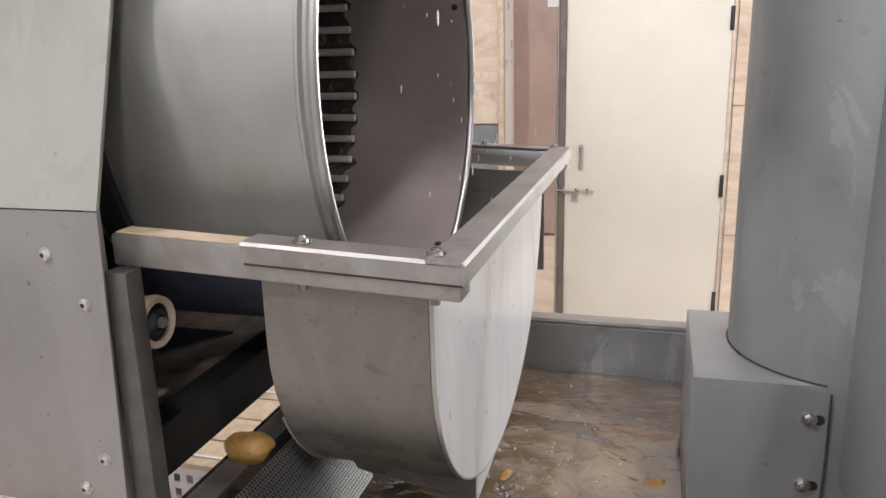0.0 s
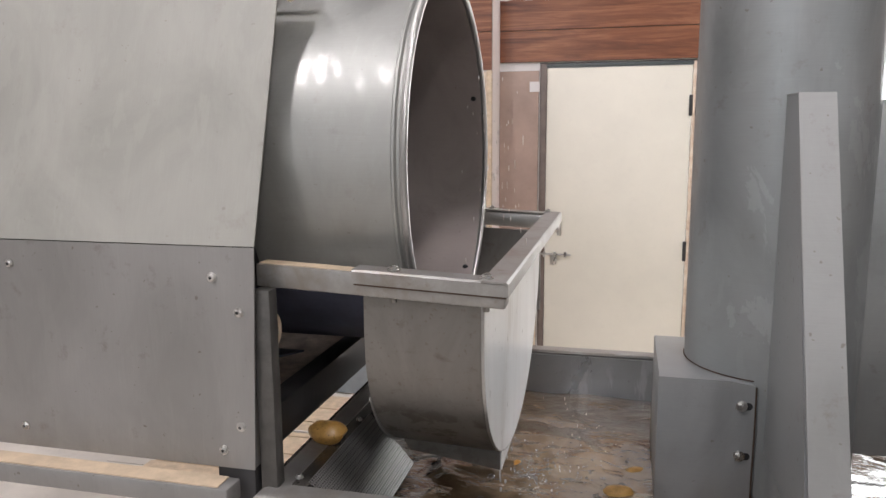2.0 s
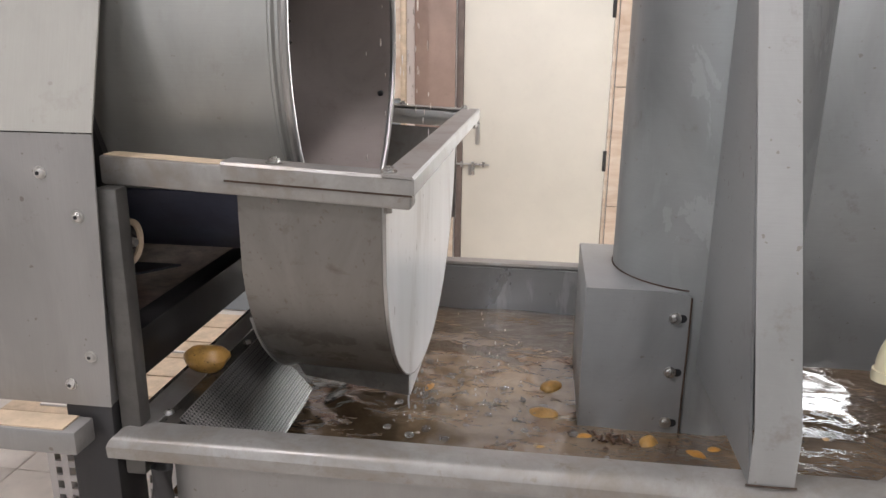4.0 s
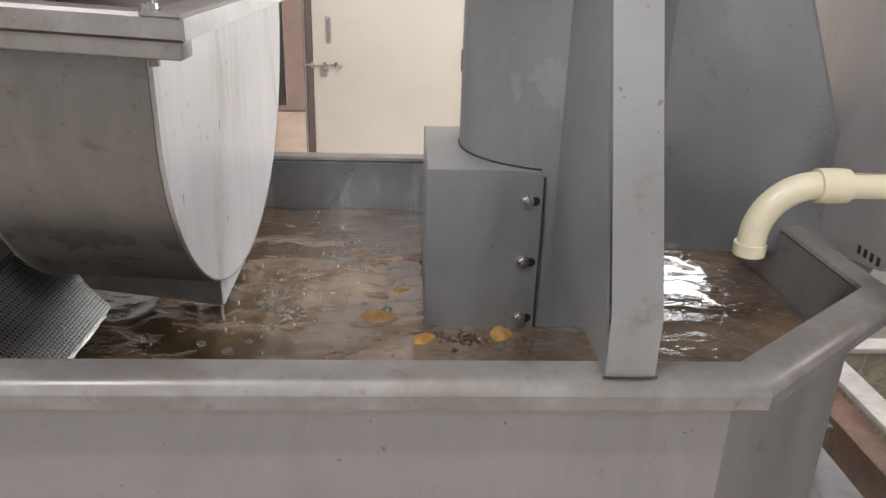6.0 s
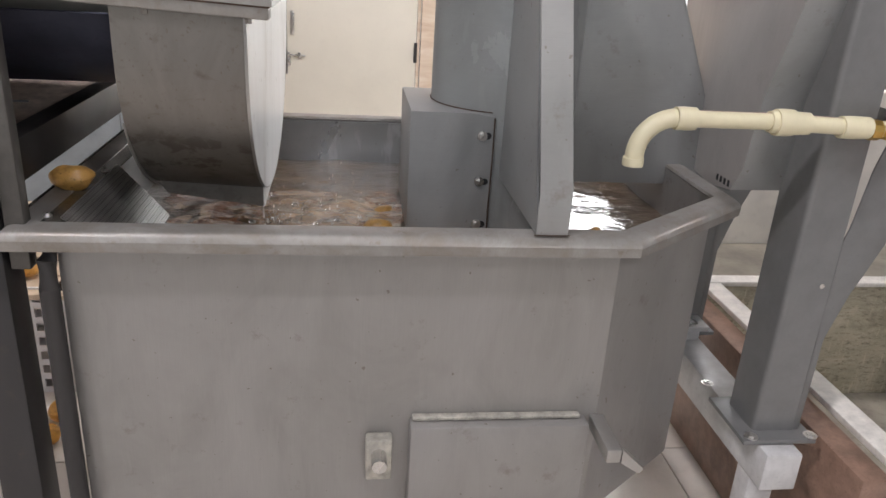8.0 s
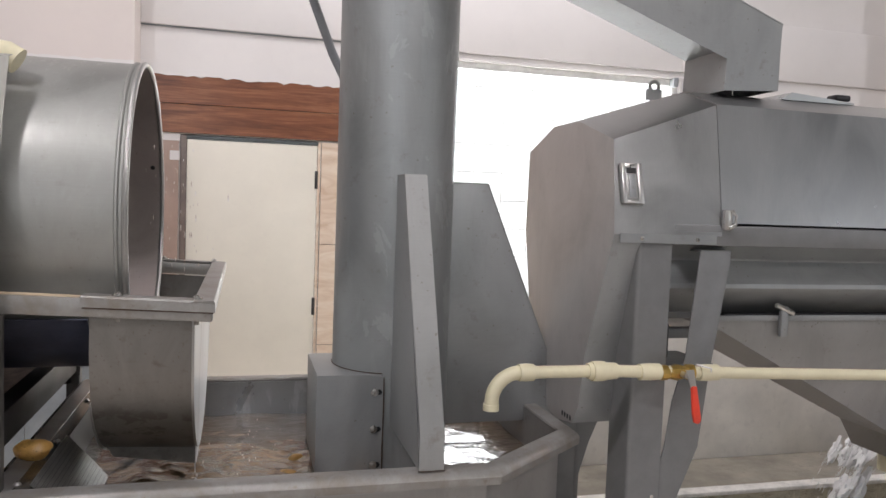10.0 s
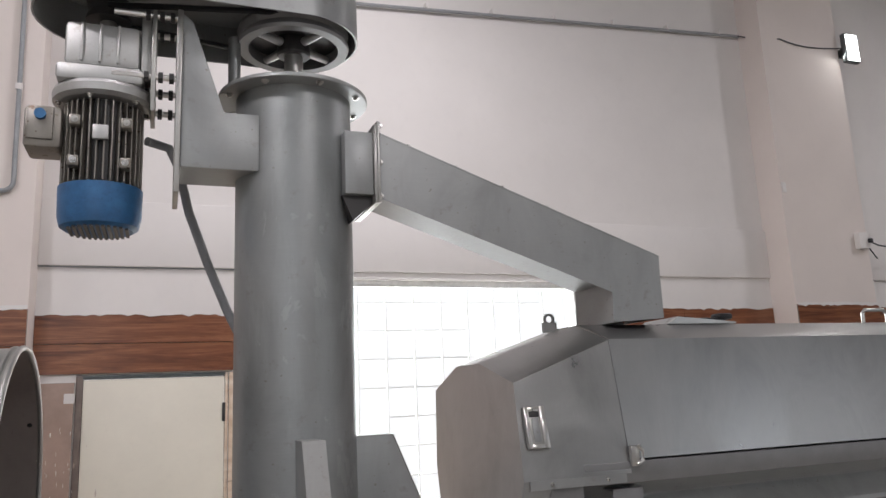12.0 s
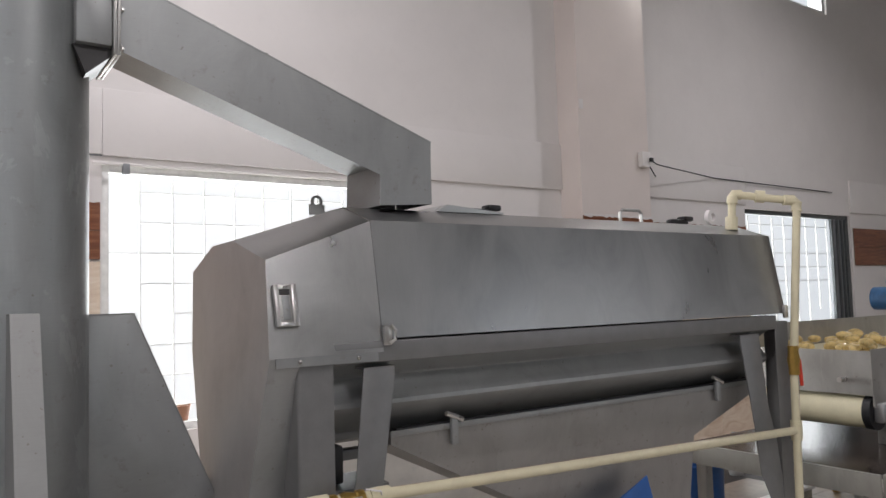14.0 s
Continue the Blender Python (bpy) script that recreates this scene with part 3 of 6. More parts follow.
def door():
    d = thing("door_1", 0.12, 4.9, 0, "closed cream laminate door in a dark frame", "door", kind="structure")
    part("door_frame", box(-0.338, -0.3, 4.895, 5.0, 0, 2.07, 0.003), BROWN_FRAME, d)
    part("door_frame", box(-0.302, 0.545, 4.895, 5.0, 2.048, 2.07, 0.003), FRAME_DARK, d)
    part("door_frame", box(0.5415, 0.56, 4.895, 5.0, 0, 2.07, 0.003), CREAM_TILE, d)
    leaf = part("leaf", box(-0.298, 0.537, 4.902, 4.94, 0.012, 2.044, 0.003), DOOR_MAT, d)
    bar = rod((-0.345, 4.893, 0.912), (-0.135, 4.893, 0.909), 0.006, seg=12)
    for bx in (-0.30, -0.235, -0.17):
        box(bx - 0.008, bx + 0.008, 4.884, 4.902, 0.895, 0.927, 0.002, bm=bar)
    part("sliding_bolt", bar, STEEL_BRIGHT, leaf, "dull steel sliding bolt")
    part("hasp", box(-0.262, -0.222, 4.892, 4.902, 0.845, 0.905, 0.004), STEEL_BRIGHT, leaf)
    pull = box(-0.222, -0.198, 4.886, 4.902, 1.03, 1.17, 0.006)
    part("door_handle", pull, STEEL_BRIGHT, leaf, "slim steel pull handle")
    for z in (1.815, 0.954, 0.3):
        part("hinge", box(0.525, 0.546, 4.893, 4.903, z - 0.06, z + 0.06, 0.003), STEEL_DARK, d)
    part("paper_tag", box(-0.40, -0.34, 4.876, 4.879, 1.905, 1.965), WHITE_WALL, d, "small torn white paper tag")
    return d


door()


def grille_window(name, x0, x1, z0, z1, label, frame_mat, lattice=True):
    w = thing(name, (x0 + x1) / 2, 4.9, z0, label, "window", kind="structure")
    f = 0.05
    for a, b, c, d in ((x0, x0 + f, z0, z1), (x1 - f, x1, z0, z1), (x0 + f, x1 - f, z0, z0 + f), (x0 + f, x1 - f, z1 - f, z1)):
        part("window_frame", box(a, b, 4.93, 5.0, c, d, 0.004), frame_mat, w)
    if lattice:
        rng = random.Random(5)
        xs = [x0 + f + i * (x1 - x0 - 2 * f) / 9 for i in range(10)]
        for i, x in enumerate(xs):
            a = z0 + 0.1 + 0.25 * rng.random() if i % 3 == 1 else z0 + f
            part("grille_bar", box(x - 0.005, x + 0.005, 5.06, 5.075, a, z1 - f), GRILLE, w)
        for k in range(8):
            z = z0 + 0.15 + k * (z1 - z0 - 0.3) / 7
            i = rng.randrange(0, 4)
            j = rng.randrange(5, 10)
            part("grille_bar", box(xs[i], xs[j], 5.058, 5.072, z - 0.005, z + 0.005), GRILLE, w)
    return w


grille_window("window_1", 1.21, 3.27, 0.95, 2.70, "wide bright window with a white steel grille", GRILLE)
win2 = grille_window("window_2", 8.1, 10.45, 1.2, 2.71, "bright window with dark frame and white grille", FRAME_DARK)
part("sliding_sash", box(10.03, 10.395, 4.95, 4.97, 1.255, 2.655, 0.003), SASH, win2, "dark grey sliding sash")
for x in (10.03, 10.16, 10.27, 10.36):
    part("sash_rail", box(x, x + 0.035, 4.925, 4.949, 1.255, 2.655, 0.003), FRAME_DARK, win2)
grille_window("window_3", 8.5, 10.2, 5.42, 6.3, "high bright ventilation window in the wall", GRILLE, False)
tr = thing("curtain_rail", 2.2, 4.86, 2.69, "thin grey rail above the window opening", "rail")
part("rail", rod((1.15, 4.86, 2.695), (3.35, 4.86, 2.70), 0.010), WHITE_WALL, tr)
for x in (1.35, 3.2):
    part("bracket", box(x - 0.02, x + 0.02, 4.84, 4.9, 2.63, 2.7, 0.004), CABLE, tr)
pot = thing("flower_pot", 1.72, 5.0, 0.95, "small brown clay pot on the window sill", "pot")
part("body", lathe([(0.0, 0), (0.05, 0), (0.075, 0.13), (0.08, 0.15), (0.07, 0.15), (0.06, 0.02)], (1.72, 5.04, 0.95)), BROWN_POT, pot)


def conduits():
    c = thing("wall_conduit", 3.3, 4.87, 5.0, "grey plastic cable conduit clipped to the white wall", "conduit")
    part("pipe", tube([(-0.4, 4.865, 4.72), (1.5, 4.865, 4.83), (3.5, 4.865, 4.96), (5.18, 4.865, 5.07)], 0.014), CABLE, c)
    for i in range(9):
        x = 0.3 + i * 0.58
        part("clip", box(x - 0.012, x + 0.012, 4.84, 4.9, 4.74 + x * 0.064, 4.79 + x * 0.064, 0.003), WHITE_WALL, c)
    cable = thing("lamp_cable", 5.6, 4.62, 5.0, "thin black cable hanging to the flood lamp", "cable")
    pts = [(5.16 + 1.06 * i / 12, 4.86 - 0.24 * min(1, i / 3), 5.07 - 0.10 * math.sin(math.pi * (i / 12) ** 0.8) - 0.10 * i / 12) for i in range(13)]
    part("wire", tube(pts, 0.006, 8), BLACK, cable)
    w = thing("wall_conduit", -0.75, 4.6, 3.2, "grey plastic conduit running down the pillar", "conduit")
    part("pipe", tube([(-0.72, 4.606, 6.5), (-0.70, 4.606, 3.225), *arc((-0.76, 4.606, 3.205), 0.06, 0, -90, 6), (-1.7, 4.606, 3.135)], 0.014), CABLE, w)
    for p in ((-0.705, 3.8), (-0.715, 4.5), (-1.0, 3.140), (-1.35, 3.137)):
        part("clip", box(p[0] - 0.02, p[0] + 0.02, 4.59, 4.63, p[1] - 0.02, p[1] + 0.02, 0.003), WHITE_WALL, w)
    lamp = thing("flood_lamp", 6.25, 4.55, 4.93, "small white LED flood lamp, lit, on the pillar", "lamp")
    part("housing", box(6.16, 6.33, 4.55, 4.60, 4.80, 5.09, 0.008), FRAME_DARK, lamp)
    part("lens", box(6.175, 6.315, 4.540, 4.549, 4.815, 5.075, 0.003), LAMP_GLOW, lamp, "glowing white lens")
    part("bracket", box(6.22, 6.27, 4.60, 4.70, 4.9, 4.98, 0.004), FRAME_DARK, lamp)
    sw = thing("junction_box", 6.06, 4.6, 3.06, "white plastic socket box with a cable on the pillar", "socket")
    part("box", box(5.99, 6.11, 4.57, 4.63, 2.99, 3.14, 0.008), WHITE_WALL, sw)
    part("plug", box(6.08, 6.12, 4.54, 4.569, 3.04, 3.08, 0.006), BLACK, sw)
    part("wire", tube([(6.10, 4.57, 3.06), (6.25, 4.6, 3.03), (7.5, 4.86, 3.02), (10, 4.88, 3.0)], 0.007, 8), BLACK, sw)
    part("wire", tube([(6.08, 4.56, 2.99), (6.13, 4.56, 2.93), (6.17, 4.57, 2.90)], 0.006, 8), BLACK, sw)
    sock = thing("wall_socket", 5.23, 4.62, 3.5, "tiny white outlet on the pillar edge", "socket")
    part("plate", box(5.215, 5.26, 4.615, 4.629, 3.48, 3.57, 0.004), WHITE_WALL, sock)


conduits()

# low partition and basin behind the brush machine
structure("wall_partition", box(1.32, 4.4, 2.95, 3.05, 0.0, 1.12, 0.01), DIRTY_WALL, "stained white tiled low partition wall", "wall")
basin = thing("drain_basin", 3.0, 2.2, 0.0, "mossy wet concrete drain basin against the low wall", "basin")
part("back_wall", box(1.40, 5.0, 2.48, 2.56, 0.0, 0.485, 0.012), MOSSY, basin)
part("coping", box(1.40, 5.02, 2.470, 2.535, 0.485, 0.505, 0.006), PALE_EDGE, basin, "worn pale coping")
part("ledge", box(1.40, 5.0, 2.57, 2.945, 0.0, 0.47), CONCRETE, basin)
part("side_wall", box(1.300, 1.378, 1.43, 2.94, 0.0, 0.475, 0.006), TIMBER_WET, basin, "brown timber side")
part("coping", box(1.380, 1.452, 1.43, 2.466, 0.484, 0.503, 0.003), PALE_EDGE, basin, "bright wet steel edge")
part("bottom", box(1.382, 5.0, 1.43, 2.475, 0.0, 0.03), CONCRETE, basin)

# ---- the drum washer ----
housing = thing("drum_washer", -1.3, 1.9, 0.0, "grey stainless steel rotary drum washer housing on a dark frame", "washer")


def housing_parts():
    front = prism([(-2.6, 1.115), (-0.43, 1.115), (-0.412, 1.512), (-2.6, 1.512)], "y", 1.385, 1.388)
    part("front_panel", front, STEEL_TANK, housing, "plain lower sheet panel")
    bm = bmesh.new()
    for (y0, z0), (y1, z1), xr in (((1.385, 1.514), (1.522, 1.965), -0.412), ((1.522, 1.965), (1.545, 1.972), -0.412)):
        q = [bm.verts.new(p) for p in ((-2.6, y0, z0), (xr, y0, z0), (xr, y1, z1), (-2.6, y1, z1))]
        q2 = [bm.verts.new(v.co + Vector((0, 0.003, -0.001))) for v in q]
        bm.faces.new(q)
        bm.faces.new(q2)
        for i in range(4):
            bm.faces.new((q[i], q[(i + 1) % 4], q2[(i + 1) % 4], q2[i]))
    part("upper_panel", bm, STEEL_PANEL, housing, "pale leaning upper sheet panel")
    # back panel, and the rear rail below, in darker steel than the front ones
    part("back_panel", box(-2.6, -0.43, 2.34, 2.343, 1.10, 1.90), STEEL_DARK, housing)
    spray = tube([(-2.55, 1.60, 1.982), (-0.47, 1.60, 1.982), (-0.435, 1.60, 1.978), (-0.415, 1.60, 1.966)], 0.03, 18)
    part("spray_pipe", spray, PVC, housing, "cream plastic spray pipe over the drum")
    for x in (-2.3, -1.0):
        part("pipe_bracket", box(x, x + 0.03, 1.528, 1.62, 1.944, 1.9515), STEEL, housing)
        part("pipe_bracket", box(x, x + 0.03, 1.528, 1.534, 1.90, 1.9435), STEEL, housing)
    part("end_panel", box(-2.6, -2.597, 1.39, 2.335, 1.115, 1.90), STEEL_TANK, housing)
    # edge turned in along the open end
    part("edge_flange", prism([(1.389, 1.115), (1.389, 1.512), (1.526, 1.962), (1.552, 1.955), (1.415, 1.51), (1.415, 1.115)], "x", -0.436, -0.433), STEEL_TANK, housing)
    part("post", box(-0.425, -0.393, 1.395, 1.425, 1.0, 1.438, 0.003), POST_GREY, housing)
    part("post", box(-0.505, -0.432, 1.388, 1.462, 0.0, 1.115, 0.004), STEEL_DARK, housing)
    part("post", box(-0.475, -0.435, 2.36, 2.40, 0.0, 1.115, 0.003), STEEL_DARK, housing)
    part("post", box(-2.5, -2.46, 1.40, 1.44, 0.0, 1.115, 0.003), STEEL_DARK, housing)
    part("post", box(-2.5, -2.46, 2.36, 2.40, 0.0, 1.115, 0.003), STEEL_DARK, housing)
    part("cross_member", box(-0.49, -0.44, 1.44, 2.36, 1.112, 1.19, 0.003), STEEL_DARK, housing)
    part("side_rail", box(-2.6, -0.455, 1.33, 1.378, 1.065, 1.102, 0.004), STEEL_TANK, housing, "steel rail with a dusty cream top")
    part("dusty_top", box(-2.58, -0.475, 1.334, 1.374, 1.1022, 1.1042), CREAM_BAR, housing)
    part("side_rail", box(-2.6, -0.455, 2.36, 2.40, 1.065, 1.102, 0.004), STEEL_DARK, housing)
    part("drip_tray", prism([(1.45, 1.20), (1.9, 1.14), (2.34, 1.20), (2.34, 1.194), (1.9, 1.134), (1.45, 1.194)], "x", -2.5, -0.5), TRAY_MUD, housing, "muddy drip tray below the drum")
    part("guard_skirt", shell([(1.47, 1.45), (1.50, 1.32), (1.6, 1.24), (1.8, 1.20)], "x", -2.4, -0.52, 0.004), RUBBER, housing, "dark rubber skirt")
    for x, z in ((-0.493, 1.459), (-0.446, 1.40), (-0.452, 1.194), (-0.488, 1.148), (-0.905, 1.468), (-0.905, 1.155), (-1.4, 1.46), (-1.4, 1.16)):
        rivet((x, 1.385, z), (0, -1, 0), 0.009, housing)
    at = (-0.462, 1.52, 1.328)
    part("support_roller", lathe([(0.027, -0.008), (0.036, -0.010), (0.038, 0.0), (0.036, 0.010), (0.027, 0.008)], at, "x", 36, closed=True), CREAM_BAR, housing, "worn cream support roller")
    part("roller_disc", lathe([(0, -0.006), (0.0275, -0.006), (0.0275, 0.004), (0.018, 0.006), (0.012, 0.012), (0, 0.012)], at, "x", 28), BLACK, housing)
    part("roller_hub", lathe([(0, 0.012), (0.008, 0.012), (0.007, 0.018), (0, 0.018)], at, "x", 8), STEEL, housing)
    part("roller_bracket", box(-0.462, -0.456, 1.466, 1.482, 1.19, 1.42, 0.002), CREAM_BAR, housing)


housing_parts()

DRUM_Y, DRUM_Z, DRUM_R = 1.862, 1.64, 0.38
drum = thing("washing_drum", -0.18, DRUM_Y, DRUM_Z, "turning stainless steel drum with an open rolled rim", "drum")


def liner():
    """Caked black grime and painted dark gaps between the bars, with a ragged edge on the smooth sleeve."""
    r, n = DRUM_R - 0.0096, 240
    bm = bmesh.new()
    rows = []
    for i in range(n):
        a = 2 * math.pi * i / n
        c, s = math.cos(a), math.sin(a)
        edge = -0.256 + 0.012 * noise.noise(Vector((9 * c, 9 * s, 0))) + 0.010 * noise.noise(Vector((30 * c, 30 * s, 4))) + 0.009 * math.cos(48 * a)
        rows.append([bm.verts.new((-0.18 + x, DRUM_Y + (r - d) * c, DRUM_Z + (r - d) * s)) for x, d in ((-0.365, 0.0), (-0.365, 0.003), (edge - 0.01, 0.003), (edge, 0.0))])
    for i in range(n):
        a, b = rows[i], rows[(i + 1) % n]
        for k in range(4):
            bm.faces.new((a[k], b[k], b[(k + 1) % 4], a[(k + 1) % 4]))
    part("grime_band", bm, DARK_GRIME, drum, "caked black grime and painted dark gaps between the bars")


def drum_parts():
    r = DRUM_R
    part("sleeve", lathe([(r - 0.004, -0.36), (r - 0.004, -0.004), (r - 0.008, -0.004), (r - 0.008, -0.36)], (-0.075 - 0.105, DRUM_Y, DRUM_Z), "x", 96, closed=True), STEEL_DRUM, drum)
    part("rolled_rim", lathe([(r - 0.004 + 0.007 * math.cos(a), 0.007 * math.sin(a)) for a in (2 * math.pi * k / 10 for k in range(10))], (-0.18, DRUM_Y, DRUM_Z), "x", 96, closed=True), STEEL, drum, "bright rolled steel rim")
    # added inner sleeve whose brownish colour carries the warm reflections
    part("inner_sleeve", lathe([(r - 0.0085, -0.262), (r - 0.0085, -0.006), (r - 0.0095, -0.006), (r - 0.0095, -0.262)], (-0.18, DRUM_Y, DRUM_Z), "x", 96, closed=True), WARM_STEEL, drum, "smooth inner sleeve, warm reflection put into its tone")
    part("stiffening_bead", lathe([(r - 0.005, -0.012), (r + 0.001, -0.008), (r + 0.001, -0.004), (r - 0.005, 0)], (-0.192, DRUM_Y, DRUM_Z), "x", 96), STEEL_DRUM, drum)
    # shell coloured near black: dirt plus the shade behind the bars
    part("outer_shell", lathe([(r - 0.010, -1.55), (r - 0.010, -0.36), (r - 0.015, -0.36), (r - 0.015, -1.55)], (-0.18, DRUM_Y, DRUM_Z), "x", 72, closed=True), DARK_GRIME, drum, "dirty inner shell, darkened behind the bars")
    liner()
    part("back_disc", lathe([(0, -1.56), (r - 0.01, -1.56), (r - 0.01, -1.55), (0, -1.55)], (-0.18, DRUM_Y, DRUM_Z), "x", 48), STEEL_DARK, drum)
    part("tyre", lathe([(r - 0.004, -0.30), (r + 0.008, -0.30), (r + 0.008, -0.34), (r - 0.004, -0.34)], (-0.18, DRUM_Y, DRUM_Z), "x", 72, closed=True), STEEL_DARK, drum)
    me = solid("tumbling_rod", rod((-1.40, 0, 0), (-0.248, 0, 0), 0.0075, seg=10), ROD_STEEL)
    n = 48
    for i in range(n):
        a = 2 * math.pi * i / n
        ob = new("tumbling_rod", me)
        ob.parent = drum
        ob.location = (0, (r - 0.03) * math.cos(a), (r - 0.03) * math.sin(a))
    for a in (20, 65, 150, 222, 300):
        c, s = math.cos(radians(a)), math.sin(radians(a))
        p = Vector((-0.205, DRUM_Y + (r - 0.009) * c, DRUM_Z + (r - 0.009) * s))
        part("mud_fleck", rod(p, p - Vector((0, c, s)) * 0.003, 0.008, 0.004, 8), BLACK, drum)


drum_parts()
# dark curved sheet added round the drum's underside
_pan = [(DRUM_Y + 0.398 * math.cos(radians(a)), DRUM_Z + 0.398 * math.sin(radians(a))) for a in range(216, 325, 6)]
part("under_drum_sheet", shell(_pan, "x", -0.95, -0.262, 0.004), RUBBER, housing, "dark blue-black curved sheet under the drum")

# ---- the discharge hopper ----
hopper = thing("discharge_hopper", 0.0, 1.43, 1.455, "stained steel discharge hopper with a bright wet end sheet", "hopper")


def sag(bm):
    """The hopper's frame drops a little towards its outlet."""
    for v in bm.verts:
        v.co.z -= 0.046 * v.co.x
    return bm


def hopper_parts():
    prof = [(1.440, 1.43), (1.440, 1.34)]
    prof += [(1.80 - 0.36 * math.cos(radians(a)), 1.335 - 0.285 * math.sin(radians(a))) for a in range(6, 90, 7)]
    prof += [(1.80 + 0.44 * math.sin(radians(a)), 1.43 - 0.38 * math.cos(radians(a))) for a in range(2, 91, 8)]
    part("trough", sag(shell(prof, "x", -0.239, -0.036, -0.004)), GRIME, hopper, "curved trough with brown grime and a painted darker lower band")
    part("end_sheet", prism([(y, z + 0.001) for y, z in prof], "x", -0.0355, -0.031), WHITE_SHEET, hopper, "wet end sheet with drip streaks, window reflection painted white")
    part("end_edge", sag(shell([(y - 0.0005, z - 0.0005) for y, z in prof], "x", -0.0358, -0.0306, -0.002)), STEEL, hopper)
    part("left_end", prism([(y, z) for y, z in prof if z < 1.26], "x", -0.243, -0.2395), STEEL_TANK, hopper)
    part("support_tube", sag(box(-0.43, 0.006, 1.422, 1.462, 1.419, 1.459, 0.004)), RIM, hopper, "square support tube, scratched")
    part("dusty_top", sag(box(-0.425, -0.258, 1.427, 1.457, 1.4592, 1.4606)), CREAM_BAR, hopper, "cream dust on the tube")
    part("support_tube", sag(box(-0.43, 0.006, 2.362, 2.402, 1.419, 1.459, 0.004)), STEEL, hopper)
    part("angle_frame", sag(shell([(1.4185, 1.4405), (1.4185, 1.4605), (1.4215, 1.4645), (1.462, 1.4645)], "x", -0.253, 0.0085, -0.0035)), RIM, hopper)
    part("angle_frame", sag(shell([(0.0115, 1.440), (0.0115, 1.4615), (0.0085, 1.4655), (-0.032, 1.4655)], "y", 1.417, 2.404, 0.0035)), RIM, hopper)
    part("angle_frame", sag(shell([(2.4045, 1.440), (2.4045, 1.4645), (2.362, 1.4645)], "x", -0.253, 0.0085, 0.0035)), RIM, hopper)
    # dark strip painted in for the shaded recess under the angle
    part("seam_gap", sag(box(-0.25, 0.008, 1.4197, 1.4222, 1.4375, 1.4405)), SEAM, hopper)
    part("back_sheet", prism([(-0.239, 1.425), (-0.036, 1.425), (-0.036, 1.20), (-0.239, 1.20)], "y", 2.31, 2.313), STEEL, hopper)
    part("hook", box(-0.004, 0.006, 2.4055, 2.411, 1.43, 1.465, 0.002), STEEL, hopper)
    part("spout", prism([(-0.252, 1.112), (-0.222, 1.062), (-0.037, 1.037), (-0.037, 1.10)], "y", 1.642, 1.645), GRIME, hopper, "short discharge lip under the trough")
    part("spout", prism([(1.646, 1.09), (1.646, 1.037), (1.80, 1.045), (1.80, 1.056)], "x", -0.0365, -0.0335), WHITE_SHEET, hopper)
    for x in (-0.185, -0.027):
        bolt((x, 1.44, 1.465 - 0.046 * x), (0, 0, 1), 0.0095, hopper)
        part("nut", rod((x, 1.434, 1.411 - 0.046 * x), (x, 1.434, 1.419 - 0.046 * x), 0.006, seg=6), CAST_OILY, hopper)
        bolt((x, 2.385, 1.465 - 0.046 * x), (0, 0, 1), 0.0095, hopper)


hopper_parts()

# ---- the wash tank ----
tank = thing("wash_tank", 0.27, 1.85, 0.0, "large grey stainless steel wash tank with rolled rim", "tank")
OUT = [(-0.43, 1.362), (0.655, 1.362), (0.968, 1.61), (0.968, 2.375), (-0.43, 2.375)]


def inset(path, d):
    """The closed outline moved inwards by d."""
    n, out = len(path), []
    for i in range(n):
        p, q, r = (Vector(path[(i + k) % n]) for k in (-1, 0, 1))
        a, b = (q - p).normalized(), (r - q).normalized()
        na, nb = Vector((-a.y, a.x)), Vector((-b.y, b.x))
        m = (na + nb)
        m = m / m.dot(na) if abs(m.dot(na)) > 1e-6 else na
        out.append(tuple(q + m * d))
    return out


def sweep(path, profile):
    """Draw a profile of (inset, height) round a closed outline."""
    bm = bmesh.new()
    loops = []
    for d, z in profile:
        loops.append([bm.verts.new((x, y, z)) for x, y in inset(path, d)])
    n = len(path)
    for a, b in zip(loops, loops[1:]):
        for i in range(n):
            bm.faces.new((a[i], a[(i + 1) % n], b[(i + 1) % n], b[i]))
    return bm


